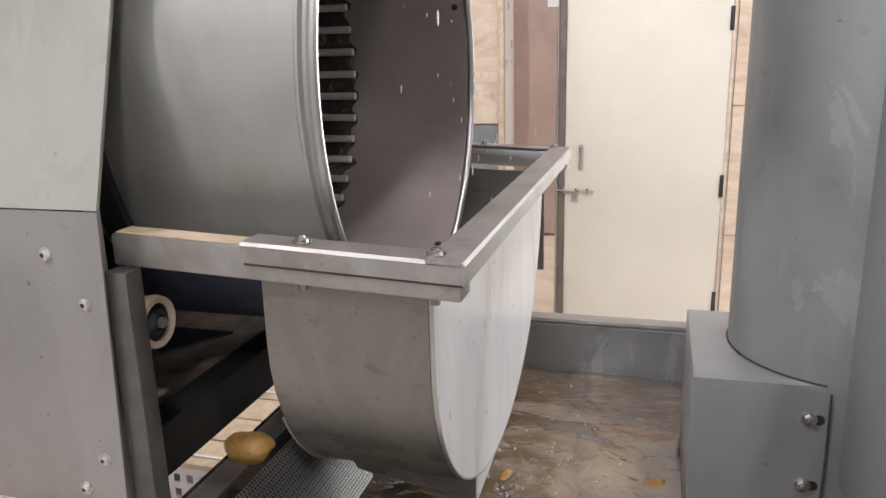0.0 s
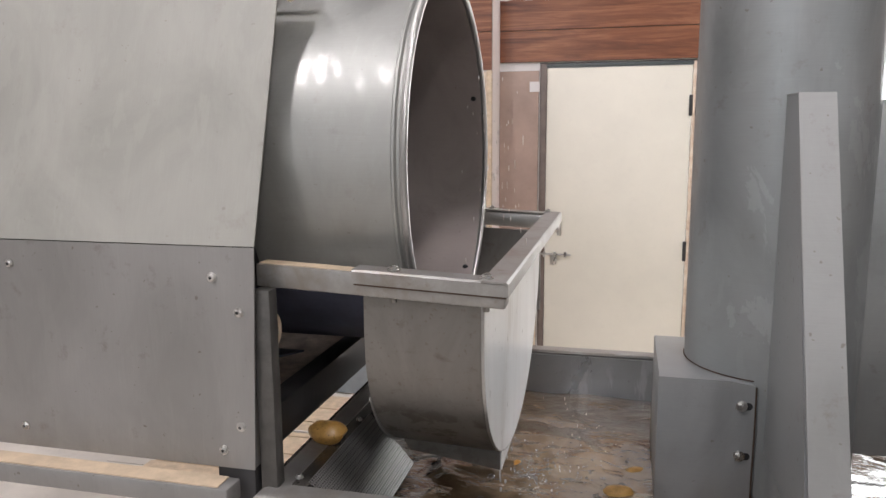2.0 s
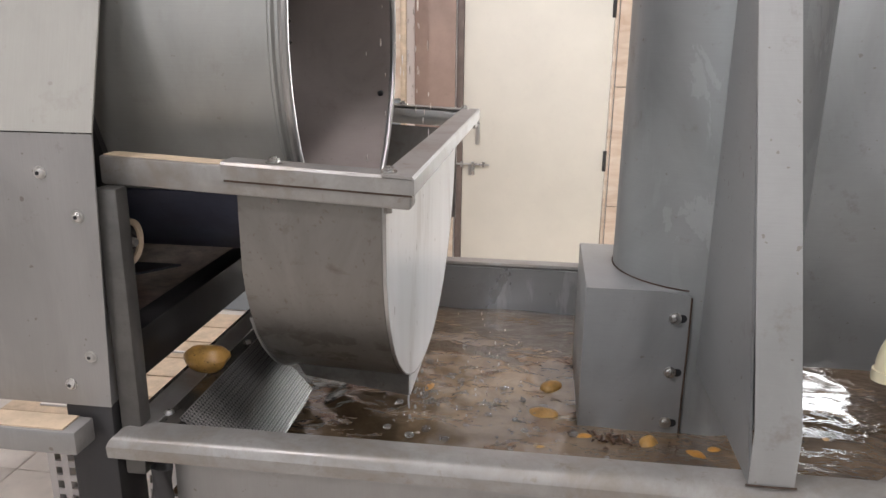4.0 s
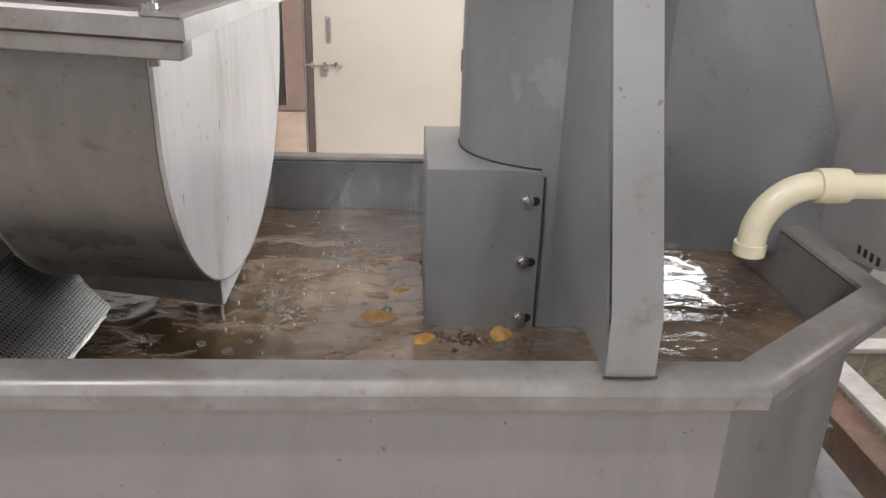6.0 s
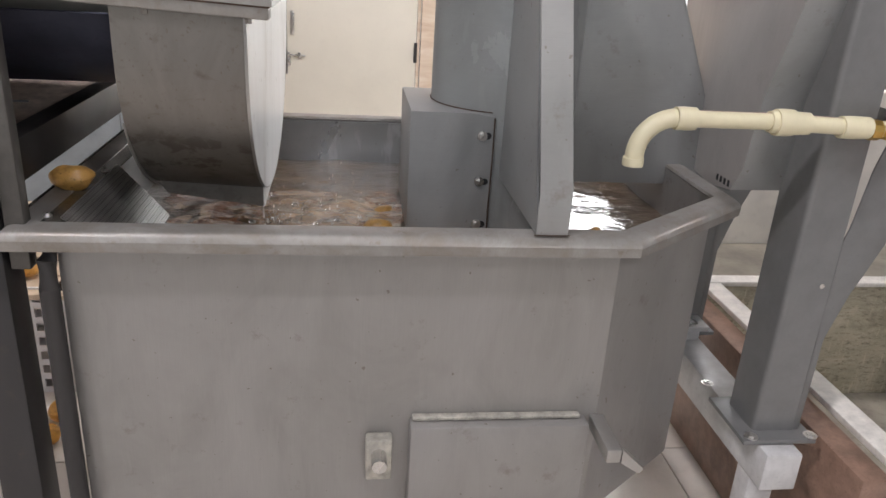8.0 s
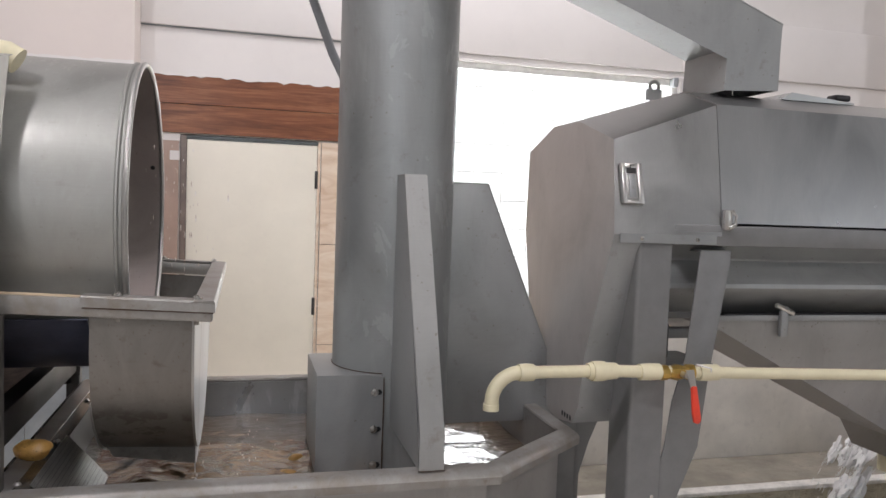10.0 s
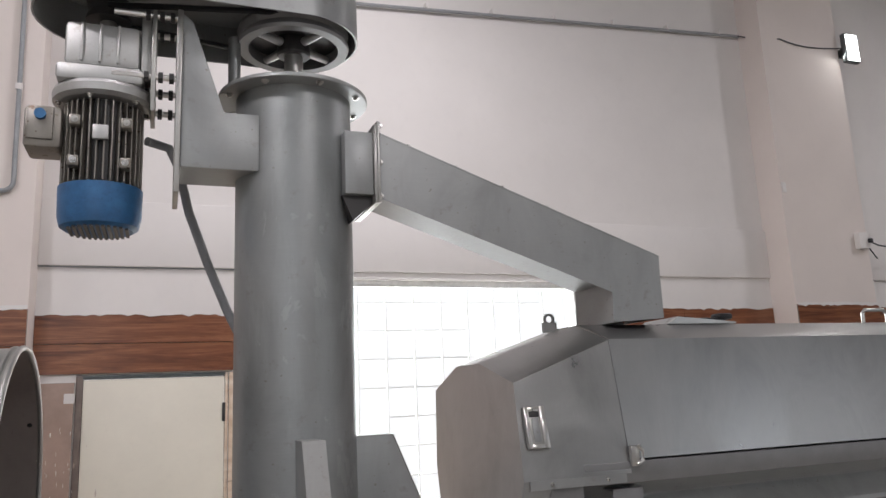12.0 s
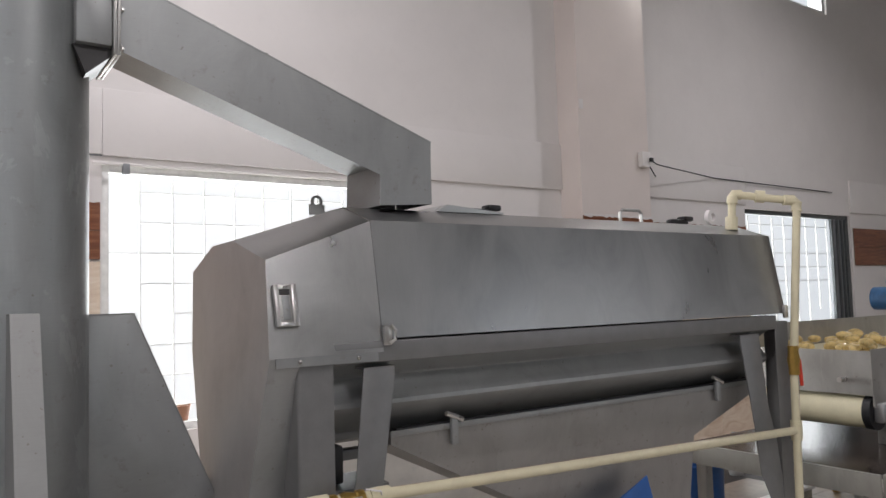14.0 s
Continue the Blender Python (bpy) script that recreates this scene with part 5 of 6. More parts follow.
def motor_parts():
    part("fan_cowl", lathe([(0.0, 2.328), (0.085, 2.326), (0.098, 2.335), (0.104, 2.36), (0.106, 2.44), (0.102, 2.44), (0.10, 2.36), (0.0, 2.338)], (MX, MY, 0), "z", 48), BLUE, motor, "blue painted fan cowl, scuffed")
    bm = bmesh.new()
    for k in range(11):
        x = MX - 0.07 + 0.014 * k
        h = math.sqrt(max(0, 0.088 ** 2 - (x - MX) ** 2))
        box(x - 0.004, x + 0.004, MY - h, MY + h, 2.322, 2.327, bm=bm)
    part("cowl_grille", bm, BLACK, motor)
    # body much darker than the fins, so the shade between them is in the colour
    part("stator", lathe([(0, 2.44), (0.082, 2.44), (0.084, 2.67), (0, 2.67)], (MX, MY, 0), "z", 40), STEEL_DARK, motor)
    me = solid("cooling_fin", box(0.083, 0.102, -0.0022, 0.0022, 0.0, 0.222, 0.001, 1), CAST_OILY)
    for k in range(34):
        ob = new("cooling_fin", me)
        ob.parent = motor
        ob.matrix_basis = pose(0, 0, 0.124, 0, 0, 360 / 34 * k)
    part("mounting_flange", lathe([(0, 2.67), (0.115, 2.672), (0.13, 2.68), (0.132, 2.70), (0.128, 2.71), (0, 2.712)], (MX, MY, 0), "z", 56), CAST, motor)
    part("adapter", box(MX - 0.115, MX + 0.10, MY - 0.105, MY + 0.105, 2.712, 2.76, 0.012), CAST, motor)
    part("gearbox", box(MX - 0.098, MX + 0.088, MY - 0.09, MY + 0.09, 2.761, 2.885, 0.014), CAST, motor, "ribbed cast gearbox, oily")
    for x in (-0.06, -0.015, 0.03):
        part("gearbox_rib", box(MX + x, MX + x + 0.008, MY - 0.097, MY - 0.088, 2.77, 2.88, 0.002), CAST, motor)
    part("side_flange", box(0.06, 0.087, MY - 0.075, MY + 0.075, 2.755, 2.93, 0.004), CAST, motor)
    part("output_shaft", rod((MX, MY, 2.885), (MX, MY, 2.935), 0.022), STEEL, motor)
    part("foot_pad", box(MX - 0.02, MX + 0.02, MY - 0.112, MY - 0.098, 2.55, 2.59, 0.004), CAST, motor)
    for x in (-0.062, 0.062):
        for z in (2.49, 2.60):
            part("foot_pad", box(MX + x - 0.014, MX + x + 0.014, MY - 0.108, MY - 0.07, z - 0.014, z + 0.014, 0.004), CAST_OILY, motor)
            bolt((MX + x, MY - 0.108, z), (0, -1, 0), 0.007, motor)
    part("terminal_box", box(MX - 0.185, MX - 0.095, MY - 0.07, MY + 0.05, 2.53, 2.645, 0.012), CAST_OILY, motor)
    part("terminal_lid", box(MX - 0.175, MX - 0.115, MY - 0.078, MY - 0.071, 2.55, 2.64, 0.003), CAST_OILY, motor)
    part("cable_gland", rod((MX - 0.145, MY - 0.078, 2.615), (MX - 0.145, MY - 0.09, 2.615), 0.014, seg=14), BLUE, motor)
    for k in range(6):
        a = radians(60 * k + 15)
        bolt((MX + 0.115 * math.cos(a), MY + 0.115 * math.sin(a), 2.672), (0, 0, -1), 0.008, motor)
        bolt((MX + 0.09 * math.cos(a), MY + 0.09 * math.sin(a), 2.712), (0, 0, 1), 0.007, motor)


motor_parts()
flex = thing("cable_conduit", 0.2, 2.0, 2.2, "ribbed grey flexible cable conduit hanging from the motor", "conduit")
part("hose", tube([(0.08, 1.93, 2.60), (0.14, 1.98, 2.60), (0.17, 2.02, 2.55), (0.20, 2.05, 2.43), (0.258, 2.08, 2.28), (0.318, 2.10, 2.14), (0.375, 2.08, 2.02), (0.44, 2.045, 1.85), (0.47, 2.04, 1.2)], 0.0125, 12), CABLE, flex)
bm = bmesh.new()
HOSE = [Vector(p) for p in ((0.17, 2.02, 2.55), (0.20, 2.05, 2.43), (0.258, 2.08, 2.28), (0.318, 2.10, 2.14), (0.375, 2.08, 2.02))]
for a, b in zip(HOSE, HOSE[1:]):
    k = int((b - a).length / 0.008)
    for i in range(k):
        p = a.lerp(b, i / k)
        rod(p, p + (b - a).normalized() * 0.004, 0.0142, seg=12, bm=bm)
part("hose_ribs", bm, CABLE, flex)

# ---- the delivery chute ----
chute = thing("delivery_chute", 1.15, 1.85, 2.07, "grey sheet steel delivery chute sloping to the brush machine", "chute")


def chute_parts():
    a, b = 1.735, 1.957
    path = [(0.705, 2.61), (0.705, 2.415), (1.45, 2.152), (1.445, 2.058), (1.63, 2.07), (1.637, 2.27)]
    part("side_sheet", prism(path, "y", a, a + 0.003), STEEL_COL, chute)
    part("side_sheet", prism([(0.705, 2.61), (0.705, 2.445), (1.45, 2.182), *path[3:]], "y", b - 0.003, b), STEEL_COL, chute)
    part("cover", prism([(0.705, 2.612), (1.638, 2.272), (1.637, 2.268), (0.705, 2.608)], "y", a - 0.001, b + 0.001), STEEL_COL, chute)
    part("floor_sheet", prism([(0.705, 2.445), (1.45, 2.182), (1.45, 2.186), (0.705, 2.449)], "y", a + 0.003, b - 0.003), STEEL_COL, chute, "pale underside")
    part("spout_sheet", prism([(1.446, 2.058), (1.45, 2.186), (1.453, 2.186), (1.449, 2.058)], "y", a + 0.003, b - 0.003), STEEL_COL, chute)
    part("spout_sheet", box(1.632, 1.637, a + 0.003, b - 0.003, 2.071, 2.268), STEEL_COL, chute)
    part("flange", box(0.697, 0.705, a - 0.012, b + 0.012, 2.40, 2.642, 0.001), STEEL, chute)
    part("flange", box(0.688, 0.6965, a - 0.012, b + 0.012, 2.40, 2.632, 0.001), STEEL, chute)
    part("inlet", box(0.605, 0.687, a, b, 2.425, 2.61, 0.002), STEEL_COL, chute)
    # darker than the rest of the chute
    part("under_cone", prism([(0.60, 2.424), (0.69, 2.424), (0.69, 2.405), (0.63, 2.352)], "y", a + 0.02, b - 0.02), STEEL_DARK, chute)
    for i in range(6):
        t = 0.1 + 0.16 * i
        x, z = 0.705 + t * 0.93, 2.612 - t * 0.34
        bolt((x, a + 0.012, z), (0.34, 0, 0.93), 0.007, chute)
    for z in (2.63, 2.52, 2.42):
        bolt((0.705, a - 0.006, z), (1, 0, 0), 0.008, chute)


chute_parts()

# ---- the brush machine ----
brush = thing("brush_machine", 2.2, 1.9, 0.0, "long grey steel brush machine with lifting cover and funnel", "machine")
S0 = [(1.572, 1.627), (1.636, 1.883), (1.80, 1.945), (1.98, 1.945), (2.15, 1.875), (2.165, 1.627)]
S1 = [(1.572, 1.627), (1.635, 1.996), (1.80, 2.053), (2.0, 2.053), (2.165, 1.996), (2.165, 1.627)]


def loft(a, xa, b, xb, cap_a=False, cap_b=False):
    bm = bmesh.new()
    p = [bm.verts.new((xa[i] if isinstance(xa, list) else xa, y, z)) for i, (y, z) in enumerate(a)]
    q = [bm.verts.new((xb[i] if isinstance(xb, list) else xb, y, z)) for i, (y, z) in enumerate(b)]
    for i in range(len(a) - 1):
        bm.faces.new((p[i], p[i + 1], q[i + 1], q[i]))
    if cap_a:
        bm.faces.new(p)
    if cap_b:
        bm.faces.new(q)
    return bm


def brush_parts():
    xa = [1.023, 1.040, 1.012, 1.010, 1.0, 1.0]
    part("end_hood", loft(S0, xa, S1, 1.3535), STEEL_HEAD, brush, "faceted end hood")
    bm = bmesh.new()
    face = [(1.023, 1.572, 1.627), (1.040, 1.635, 1.883), (1.012, 1.80, 1.945), (1.010, 1.98, 1.945), (1.0, 2.15, 1.875), (1.0, 2.165, 1.627), (1.0, 2.05, 1.13), (0.99, 1.97, 1.075), (0.988, 1.80, 1.06), (0.988, 1.705, 1.075), (0.990, 1.672, 1.13), (0.998, 1.665, 1.28)]
    front = [bm.verts.new(p) for p in face]
    c = bm.verts.new((0.972, 1.88, 1.50))
    for i in range(len(front)):
        bm.faces.new((front[i], front[(i + 1) % len(front)], c))
    # paler steel than the hood: reflected light put into the plate's colour
    part("end_plate", bm, STEEL_END, brush, "shallow domed end plate")
    bm = bmesh.new()
    q = [bm.verts.new(p) for p in ((1.023, 1.572, 1.627), (0.998, 1.665, 1.28), (0.990, 1.672, 1.13), (0.988, 1.705, 1.075), (0.988, 1.80, 1.06),
                                 (1.16, 1.80, 1.06), (1.16, 1.71, 1.075), (1.16, 1.69, 1.13), (1.16, 1.68, 1.28), (1.16, 1.572, 1.627))]
    for i in range(4):
        bm.faces.new((q[i], q[i + 1], q[8 - i], q[9 - i]))
    part("hood_side", bm, STEEL_COL, brush)
    for k in range(4):
        part("vent_slot", box(0.9858, 0.990, 1.712 + 0.018 * k, 1.719 + 0.018 * k, 1.080, 1.094), BLACK, brush)
    # recessed grip
    tilt = Matrix.Translation((1.078, 1.594, 1.762)) @ Matrix.Rotation(radians(-14), 4, "X") @ Matrix.Scale(0.86, 4)

    def leaning(bm):
        bm.transform(tilt)
        return bm

    g = part("grip_recess", leaning(box(-0.036, 0.036, -0.006, 0.008, -0.065, 0.065, 0.002)), STEEL, brush, "recessed steel grip plate")
    for b in ((-0.036, -0.024, -0.065, 0.065), (0.018, 0.036, -0.065, 0.065), (-0.024, 0.018, 0.05, 0.065), (-0.024, 0.018, -0.065, -0.052)):
        part("grip_border", leaning(box(b[0], b[1], -0.010, -0.006, b[2], b[3], 0.0015)), STEEL_BRIGHT, g)
    # dark strip painted in as the shadow at the recess's top
    part("grip_shadow_lip", leaning(box(-0.02, 0.014, -0.0085, -0.0062, 0.032, 0.05, 0.001)), STEEL_DARK, g)
    part("grip_lip", leaning(box(-0.014, 0.010, -0.0095, -0.0062, -0.045, 0.03, 0.0015)), STEEL_COL, g)
    part("lug", lathe([(0.011, -0.003), (0.020, -0.003), (0.020, 0.003), (0.011, 0.003)], (1.326, 1.93, 2.088), "y", 28, closed=True), CAST, brush)
    part("lug", box(1.300, 1.352, 1.926, 1.934, 2.045, 2.078), CAST, brush)
    # hinged cover
    cov = [(1.575, 1.664), (1.6325, 1.998), (1.80, 2.056), (2.0, 2.056), (2.168, 1.998), (2.168, 1.664)]
    part("cover", shell(cov, "x", 1.354, 3.318, -0.003), STEEL_HEAD, brush, "long brushed steel lifting cover")
    part("cover_end", prism([(1.578, 1.664), (1.635, 1.995), (1.80, 2.052), (2.0, 2.052), (2.165, 1.995), (2.165, 1.664)], "x", 3.3185, 3.322), STEEL_HEAD, brush)
    part("latch", box(1.350, 1.376, 1.560, 1.573, 1.645, 1.70, 0.004), STEEL_BRIGHT, brush)
    part("latch_hook", tube([(1.37, 1.557, 1.70), (1.383, 1.554, 1.685), (1.38, 1.554, 1.66), (1.365, 1.557, 1.65)], 0.005, 8), STEEL_BRIGHT, brush)
    part("latch", box(3.288, 3.316, 1.560, 1.573, 1.645, 1.70, 0.004), STEEL_BRIGHT, brush)
    # frame rail and rolled body
    part("rail", box(1.205, 3.246, 1.574, 1.64, 1.60, 1.658, 0.004), PAINTED, brush, "grey painted side rail")
    part("rail", box(1.2135, 3.246, 2.14, 2.17, 1.585, 1.658, 0.004), PAINTED, brush)
    part("seam_strip", box(1.04, 1.335, 1.5695, 1.5725, 1.604, 1.629), STEEL_COL, brush)
    for x in (1.105, 1.275):
        rivet((x, 1.5695, 1.616), (0, -1, 0), 0.006, brush)
    # kinks shaped in to give the light and dark bands of a rolled surface
    part("drum_casing", shell([(1.61, 1.602), (1.672, 1.562), (1.677, 1.553), (1.673, 1.543), (1.632, 1.486), (1.631, 1.477), (1.637, 1.468), (1.725, 1.40), (1.90, 1.335), (2.1, 1.40), (2.15, 1.6)], "x", 1.22, 3.24, -0.004), STEEL_COL, brush, "lower casing, kinked to imitate reflected light and dark bands")
    # both ends darker than the casing between them
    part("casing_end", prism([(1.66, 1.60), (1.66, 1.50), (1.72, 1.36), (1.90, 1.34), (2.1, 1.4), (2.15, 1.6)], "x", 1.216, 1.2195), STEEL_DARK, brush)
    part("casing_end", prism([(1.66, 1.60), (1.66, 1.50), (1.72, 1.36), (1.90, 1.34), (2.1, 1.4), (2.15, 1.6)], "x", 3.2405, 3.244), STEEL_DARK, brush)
    # funnel below
    rings = (((1.42, 1.66, 1.388), (3.20, 1.66, 1.388), (3.20, 2.16, 1.388), (1.42, 2.16, 1.388)),
             ((1.42, 1.66, 1.352), (3.20, 1.66, 1.345), (3.20, 2.16, 1.345), (1.42, 2.16, 1.352)),
             ((2.22, 1.74, 0.95), (2.82, 1.69, 1.20), (2.82, 2.04, 1.20), (2.22, 2.02, 0.95)),
             ((2.26, 1.75, 0.86), (2.80, 1.72, 0.86), (2.80, 2.02, 0.86), (2.26, 2.00, 0.86)))
    bm = bmesh.new()
    rows = [[bm.verts.new(p) for p in ring] for ring in rings]
    for r, s in zip(rows, rows[1:]):
        for i in range(4):
            bm.faces.new((r[i], r[(i + 1) % 4], s[(i + 1) % 4], s[i]))
    part("funnel", bm, STEEL_TANK, brush, "tapering collecting funnel, dirty")
    part("outlet_pipe", rod((2.33, 1.90, 0.89), (2.33, 1.90, 0.79), 0.035, seg=20), PVC, brush)
    part("funnel_edge", box(1.415, 3.205, 1.652, 1.6595, 1.375, 1.392, 0.002), STEEL_COL, brush)
    # black strip painted in for the dark gap between casing and funnel
    part("dark_gap_strip", box(1.44, 3.18, 1.662, 1.69, 1.386, 1.396, 0.004), BLACK, brush)
    for x in (1.632, 2.92):
        cl = part("clamp", box(x - 0.012, x + 0.012, 1.636, 1.651, 1.33, 1.42, 0.003), STEEL_COL, brush)
        part("clamp_screw", rod((x - 0.03, 1.64, 1.425), (x + 0.03, 1.64, 1.40), 0.008, seg=8), STEEL_BRIGHT, cl)
    # legs and braces
    post = [(0.0, 0.115), (0.0, 0.012), (0.002, 0.006), (0.006, 0.002), (0.012, 0.0), (0.102, 0.0)]
    plate = [(0.194, 1.582), (0.291, 1.582), (0.290, 1.55), (0.240, 1.221), (0.219, 1.03), (0.153, 0.87), (0.121, 0.761), (0.118, 0.515), (0.1035, 0.515), (0.1035, 1.0), (0.112, 1.03), (0.130, 1.164), (0.165, 1.293)]
    for x, s, k in ((1.10, 1, 1.0), (3.338, -1, 1.3)):
        for y0 in (1.578, 2.12):
            part("leg", shell([(x + s * u, y0 + v) for u, v in post], "z", 0.514, 1.632, 0.004 * s), PAINTED, brush, "folded grey painted leg")
            part("foot_plate", box(min(x, x + s * 0.102) - 0.04, max(x, x + s * 0.102) + 0.04, y0 - 0.04, y0 + 0.15, 0.502, 0.514, 0.002), PAINTED, brush)
            out = [(x + s * (u if u < 0.12 else 0.12 + (u - 0.12) * k), v) for u, v in plate]
            part("brace", prism(out, "y", y0 + 0.001, y0 + 0.006, 0.001), PAINTED, brush, "cranked grey brace plate")
            ends = sorted((out[0][0], out[1][0]))
            part("brace_lip", box(ends[0], ends[1], y0 + 0.001, y0 + 0.06, 1.582, 1.587), PAINTED, brush)
    for z in (1.31, 1.37):
        part("cross_tie", box(1.206, 1.41, 1.74, 1.78, z, z + 0.03, 0.003), PAINTED, brush)
    part("shaft_bump", rod((3.3225, 1.80, 1.72), (3.40, 1.80, 1.72), 0.05, 0.02, 20), STEEL_COL, brush)
    part("bolt", rod((1.18, 1.5778, 0.895), (1.18, 1.5768, 0.895), 0.006, seg=14), STEEL_BRIGHT, brush)
    part("bearing", box(1.225, 1.30, 1.72, 1.80, 1.25, 1.36, 0.01), STEEL_DARK, brush)
    part("bearing_shelf", box(1.215, 1.41, 1.66, 1.85, 1.235, 1.249), PAINTED, brush)
    part("chain_guard", shell([(1.74, 1.31), (1.72, 1.22), (1.76, 1.12), (1.84, 1.08)], "x", 1.04, 1.10, 0.006), BLACK, brush, "black chain and guard")
    # top fittings
    for x in (1.93, 3.02):
        k = part("toggle_clamp", box(x - 0.05, x + 0.06, 1.86, 1.90, 2.06, 2.085, 0.008), BLACK, brush, "black toggle clamp")
        part("clamp_knob", box(x + 0.03, x + 0.09, 1.855, 1.905, 2.078, 2.10, 0.008), BLACK, k)
    part("lift_handle", tube([(2.62, 1.84, 2.056), (2.62, 1.84, 2.095), (2.635, 1.84, 2.108), (2.73, 1.84, 2.108), (2.745, 1.84, 2.095), (2.745, 1.84, 2.056)], 0.007, 10), STEEL_BRIGHT, brush, "bright bow handle")
    part("inlet_hatch", prism([(1.70, 2.058), (1.98, 2.058), (1.98, 2.064), (1.74, 2.082)], "y", 1.80, 1.98), STEEL_HEAD, brush)


brush_parts()

# ---- the water pipe ----
pipe = thing("water_pipe", 2.0, 1.54, 1.2, "cream plastic water pipe with elbows, valves and unions", "pipe")


def pipe_parts():
    y, r = 1.54, 0.0168

    def zz(x):
        return 1.265 - 0.083 * max(0, x - 0.95) / 2.34

    part("outlet", tube([(0.684, y, 1.170), (0.684, y, 1.186)], r + 0.004), PVC, pipe)
    part("elbow", tube([(0.684, y, 1.171), (0.685, y, 1.192), *arc((0.758, y, 1.192), 0.073, 178, 90, 12), (0.785, y, 1.265)], r + 0.0015, 18), PVC, pipe)
    part("run", tube([(0.78, y, 1.265), (0.97, y, 1.265), (1.8, y, zz(1.8)), (3.285, y, zz(3.285))], r), PVC, pipe)
    for x, rr, w in ((0.775, 0.022, 0.02), (0.978, 0.026, 0.018), (1.0, 0.022, 0.03), (1.13, 0.022, 0.03), (1.31, 0.022, 0.03), (0.96, 0.021, 0.012)):
        part("union", lathe([(rr - 0.006, -w), (rr, -w), (rr + 0.001, 0), (rr, w), (rr - 0.006, w)], (x, y, zz(x)), "x", 24), PVC, pipe)
    v = part("valve", lathe([(0.015, -0.05), (0.021, -0.05), (0.021, -0.03), (0.017, -0.025), (0.023, 0), (0.017, 0.025), (0.021, 0.03), (0.021, 0.05), (0.015, 0.05)], (1.212, y, zz(1.212)), "x", 10), BRASS, pipe, "brass ball valve")
    part("valve_stem", rod((1.218, y - 0.02, zz(1.23)), (1.218, y - 0.045, zz(1.23)), 0.008, seg=10), STEEL_BRIGHT, v)
    part("valve_arm", prism([(1.210, 1.272), (1.234, 1.272), (1.244, 1.225), (1.228, 1.225)], "y", y - 0.05, y - 0.046), STEEL_BRIGHT, v)
    lever = prism([(1.228, 1.228), (1.245, 1.228), (1.264, 1.135), (1.256, 1.124), (1.243, 1.128), (1.237, 1.15)], "y", y - 0.053, y - 0.043, 0.003)
    part("lever", lever, RED, v, "red coated lever handle")
    part("printed_line", tube([(0.80, y - 0.004, 1.2823), (0.97, y - 0.004, 1.2823), (1.8, y - 0.004, zz(1.8) + 0.0173), (3.26, y - 0.004, zz(3.26) + 0.0173)], 0.0006, 5), BROWN_PANEL, pipe, "thin brownish printed line")
    part("printed_line", tube([(3.291, y - 0.0175, 1.24), (3.2965, y - 0.0175, 1.46), (3.387, y - 0.0175, 2.09)], 0.0006, 5), BROWN_PANEL, pipe, "thin brownish printed line")
    part("cable_tie", tube([(1.26, y - 0.02, 1.28), (1.30, y - 0.03, 1.27), (1.32, y, 1.235)], 0.0025, 6), WHITE_WALL, pipe)
    # riser and its crossing
    xb, xt = 3.278, 3.392
    part("tee", lathe([(0.012, -0.04), (0.0235, -0.04), (0.0235, 0.04), (0.012, 0.04)], (3.288, y, 1.182), "z", 20), PVC, pipe)
    part("riser", tube([(xb - 0.01, y, 0.45), (3.288, y, 1.18), (3.296, y, 1.45), (xt, y, 2.125)], r), PVC, pipe)
    part("elbow", tube([(xt - 0.004, y, 2.10), (xt, y, 2.13), (xt - 0.010, y + 0.01, 2.147), (xt - 0.04, y + 0.035, 2.150)], r + 0.006), PVC, pipe)
    part("top_run", tube([(xt - 0.03, y + 0.03, 2.150), (3.215, 1.72, 2.185)], r), PVC, pipe)
    part("union", tube([(3.30, 1.632, 2.168), (3.275, 1.658, 2.173)], 0.027, 18), PVC, pipe)
    part("elbow", tube([(3.235, 1.70, 2.182), (3.212, 1.72, 2.184), (3.203, 1.722, 2.17), (3.20, 1.722, 2.145)], r + 0.006), PVC, pipe)
    part("drop", tube([(3.201, 1.722, 2.16), (3.185, 1.722, 2.035)], r), PVC, pipe)
    part("adapter", rod((3.19, 1.722, 2.085), (3.184, 1.722, 2.028), 0.027, seg=10), PVC, pipe)
    part("valve", lathe([(0.015, -0.06), (0.022, -0.06), (0.022, -0.03), (0.026, 0), (0.022, 0.03), (0.022, 0.06), (0.015, 0.06)], (3.297, y, 1.47), "z", 10), BRASS, pipe, "brass ball valve")
    part("lever", prism([(3.315, 1.48), (3.335, 1.47), (3.345, 1.36), (3.328, 1.36)], "y", y - 0.012, y - 0.003, 0.003), RED, pipe, "red coated lever handle")
    part("tape_roll", lathe([(0.018, -0.01), (0.034, -0.01), (0.034, 0.01), (0.018, 0.01)], (3.10, 1.76, 2.085), "y", 24, closed=True), WHITE_WALL, pipe)


pipe_parts()

# ---- gushing water by the basin ----
RNG2 = random.Random(21)


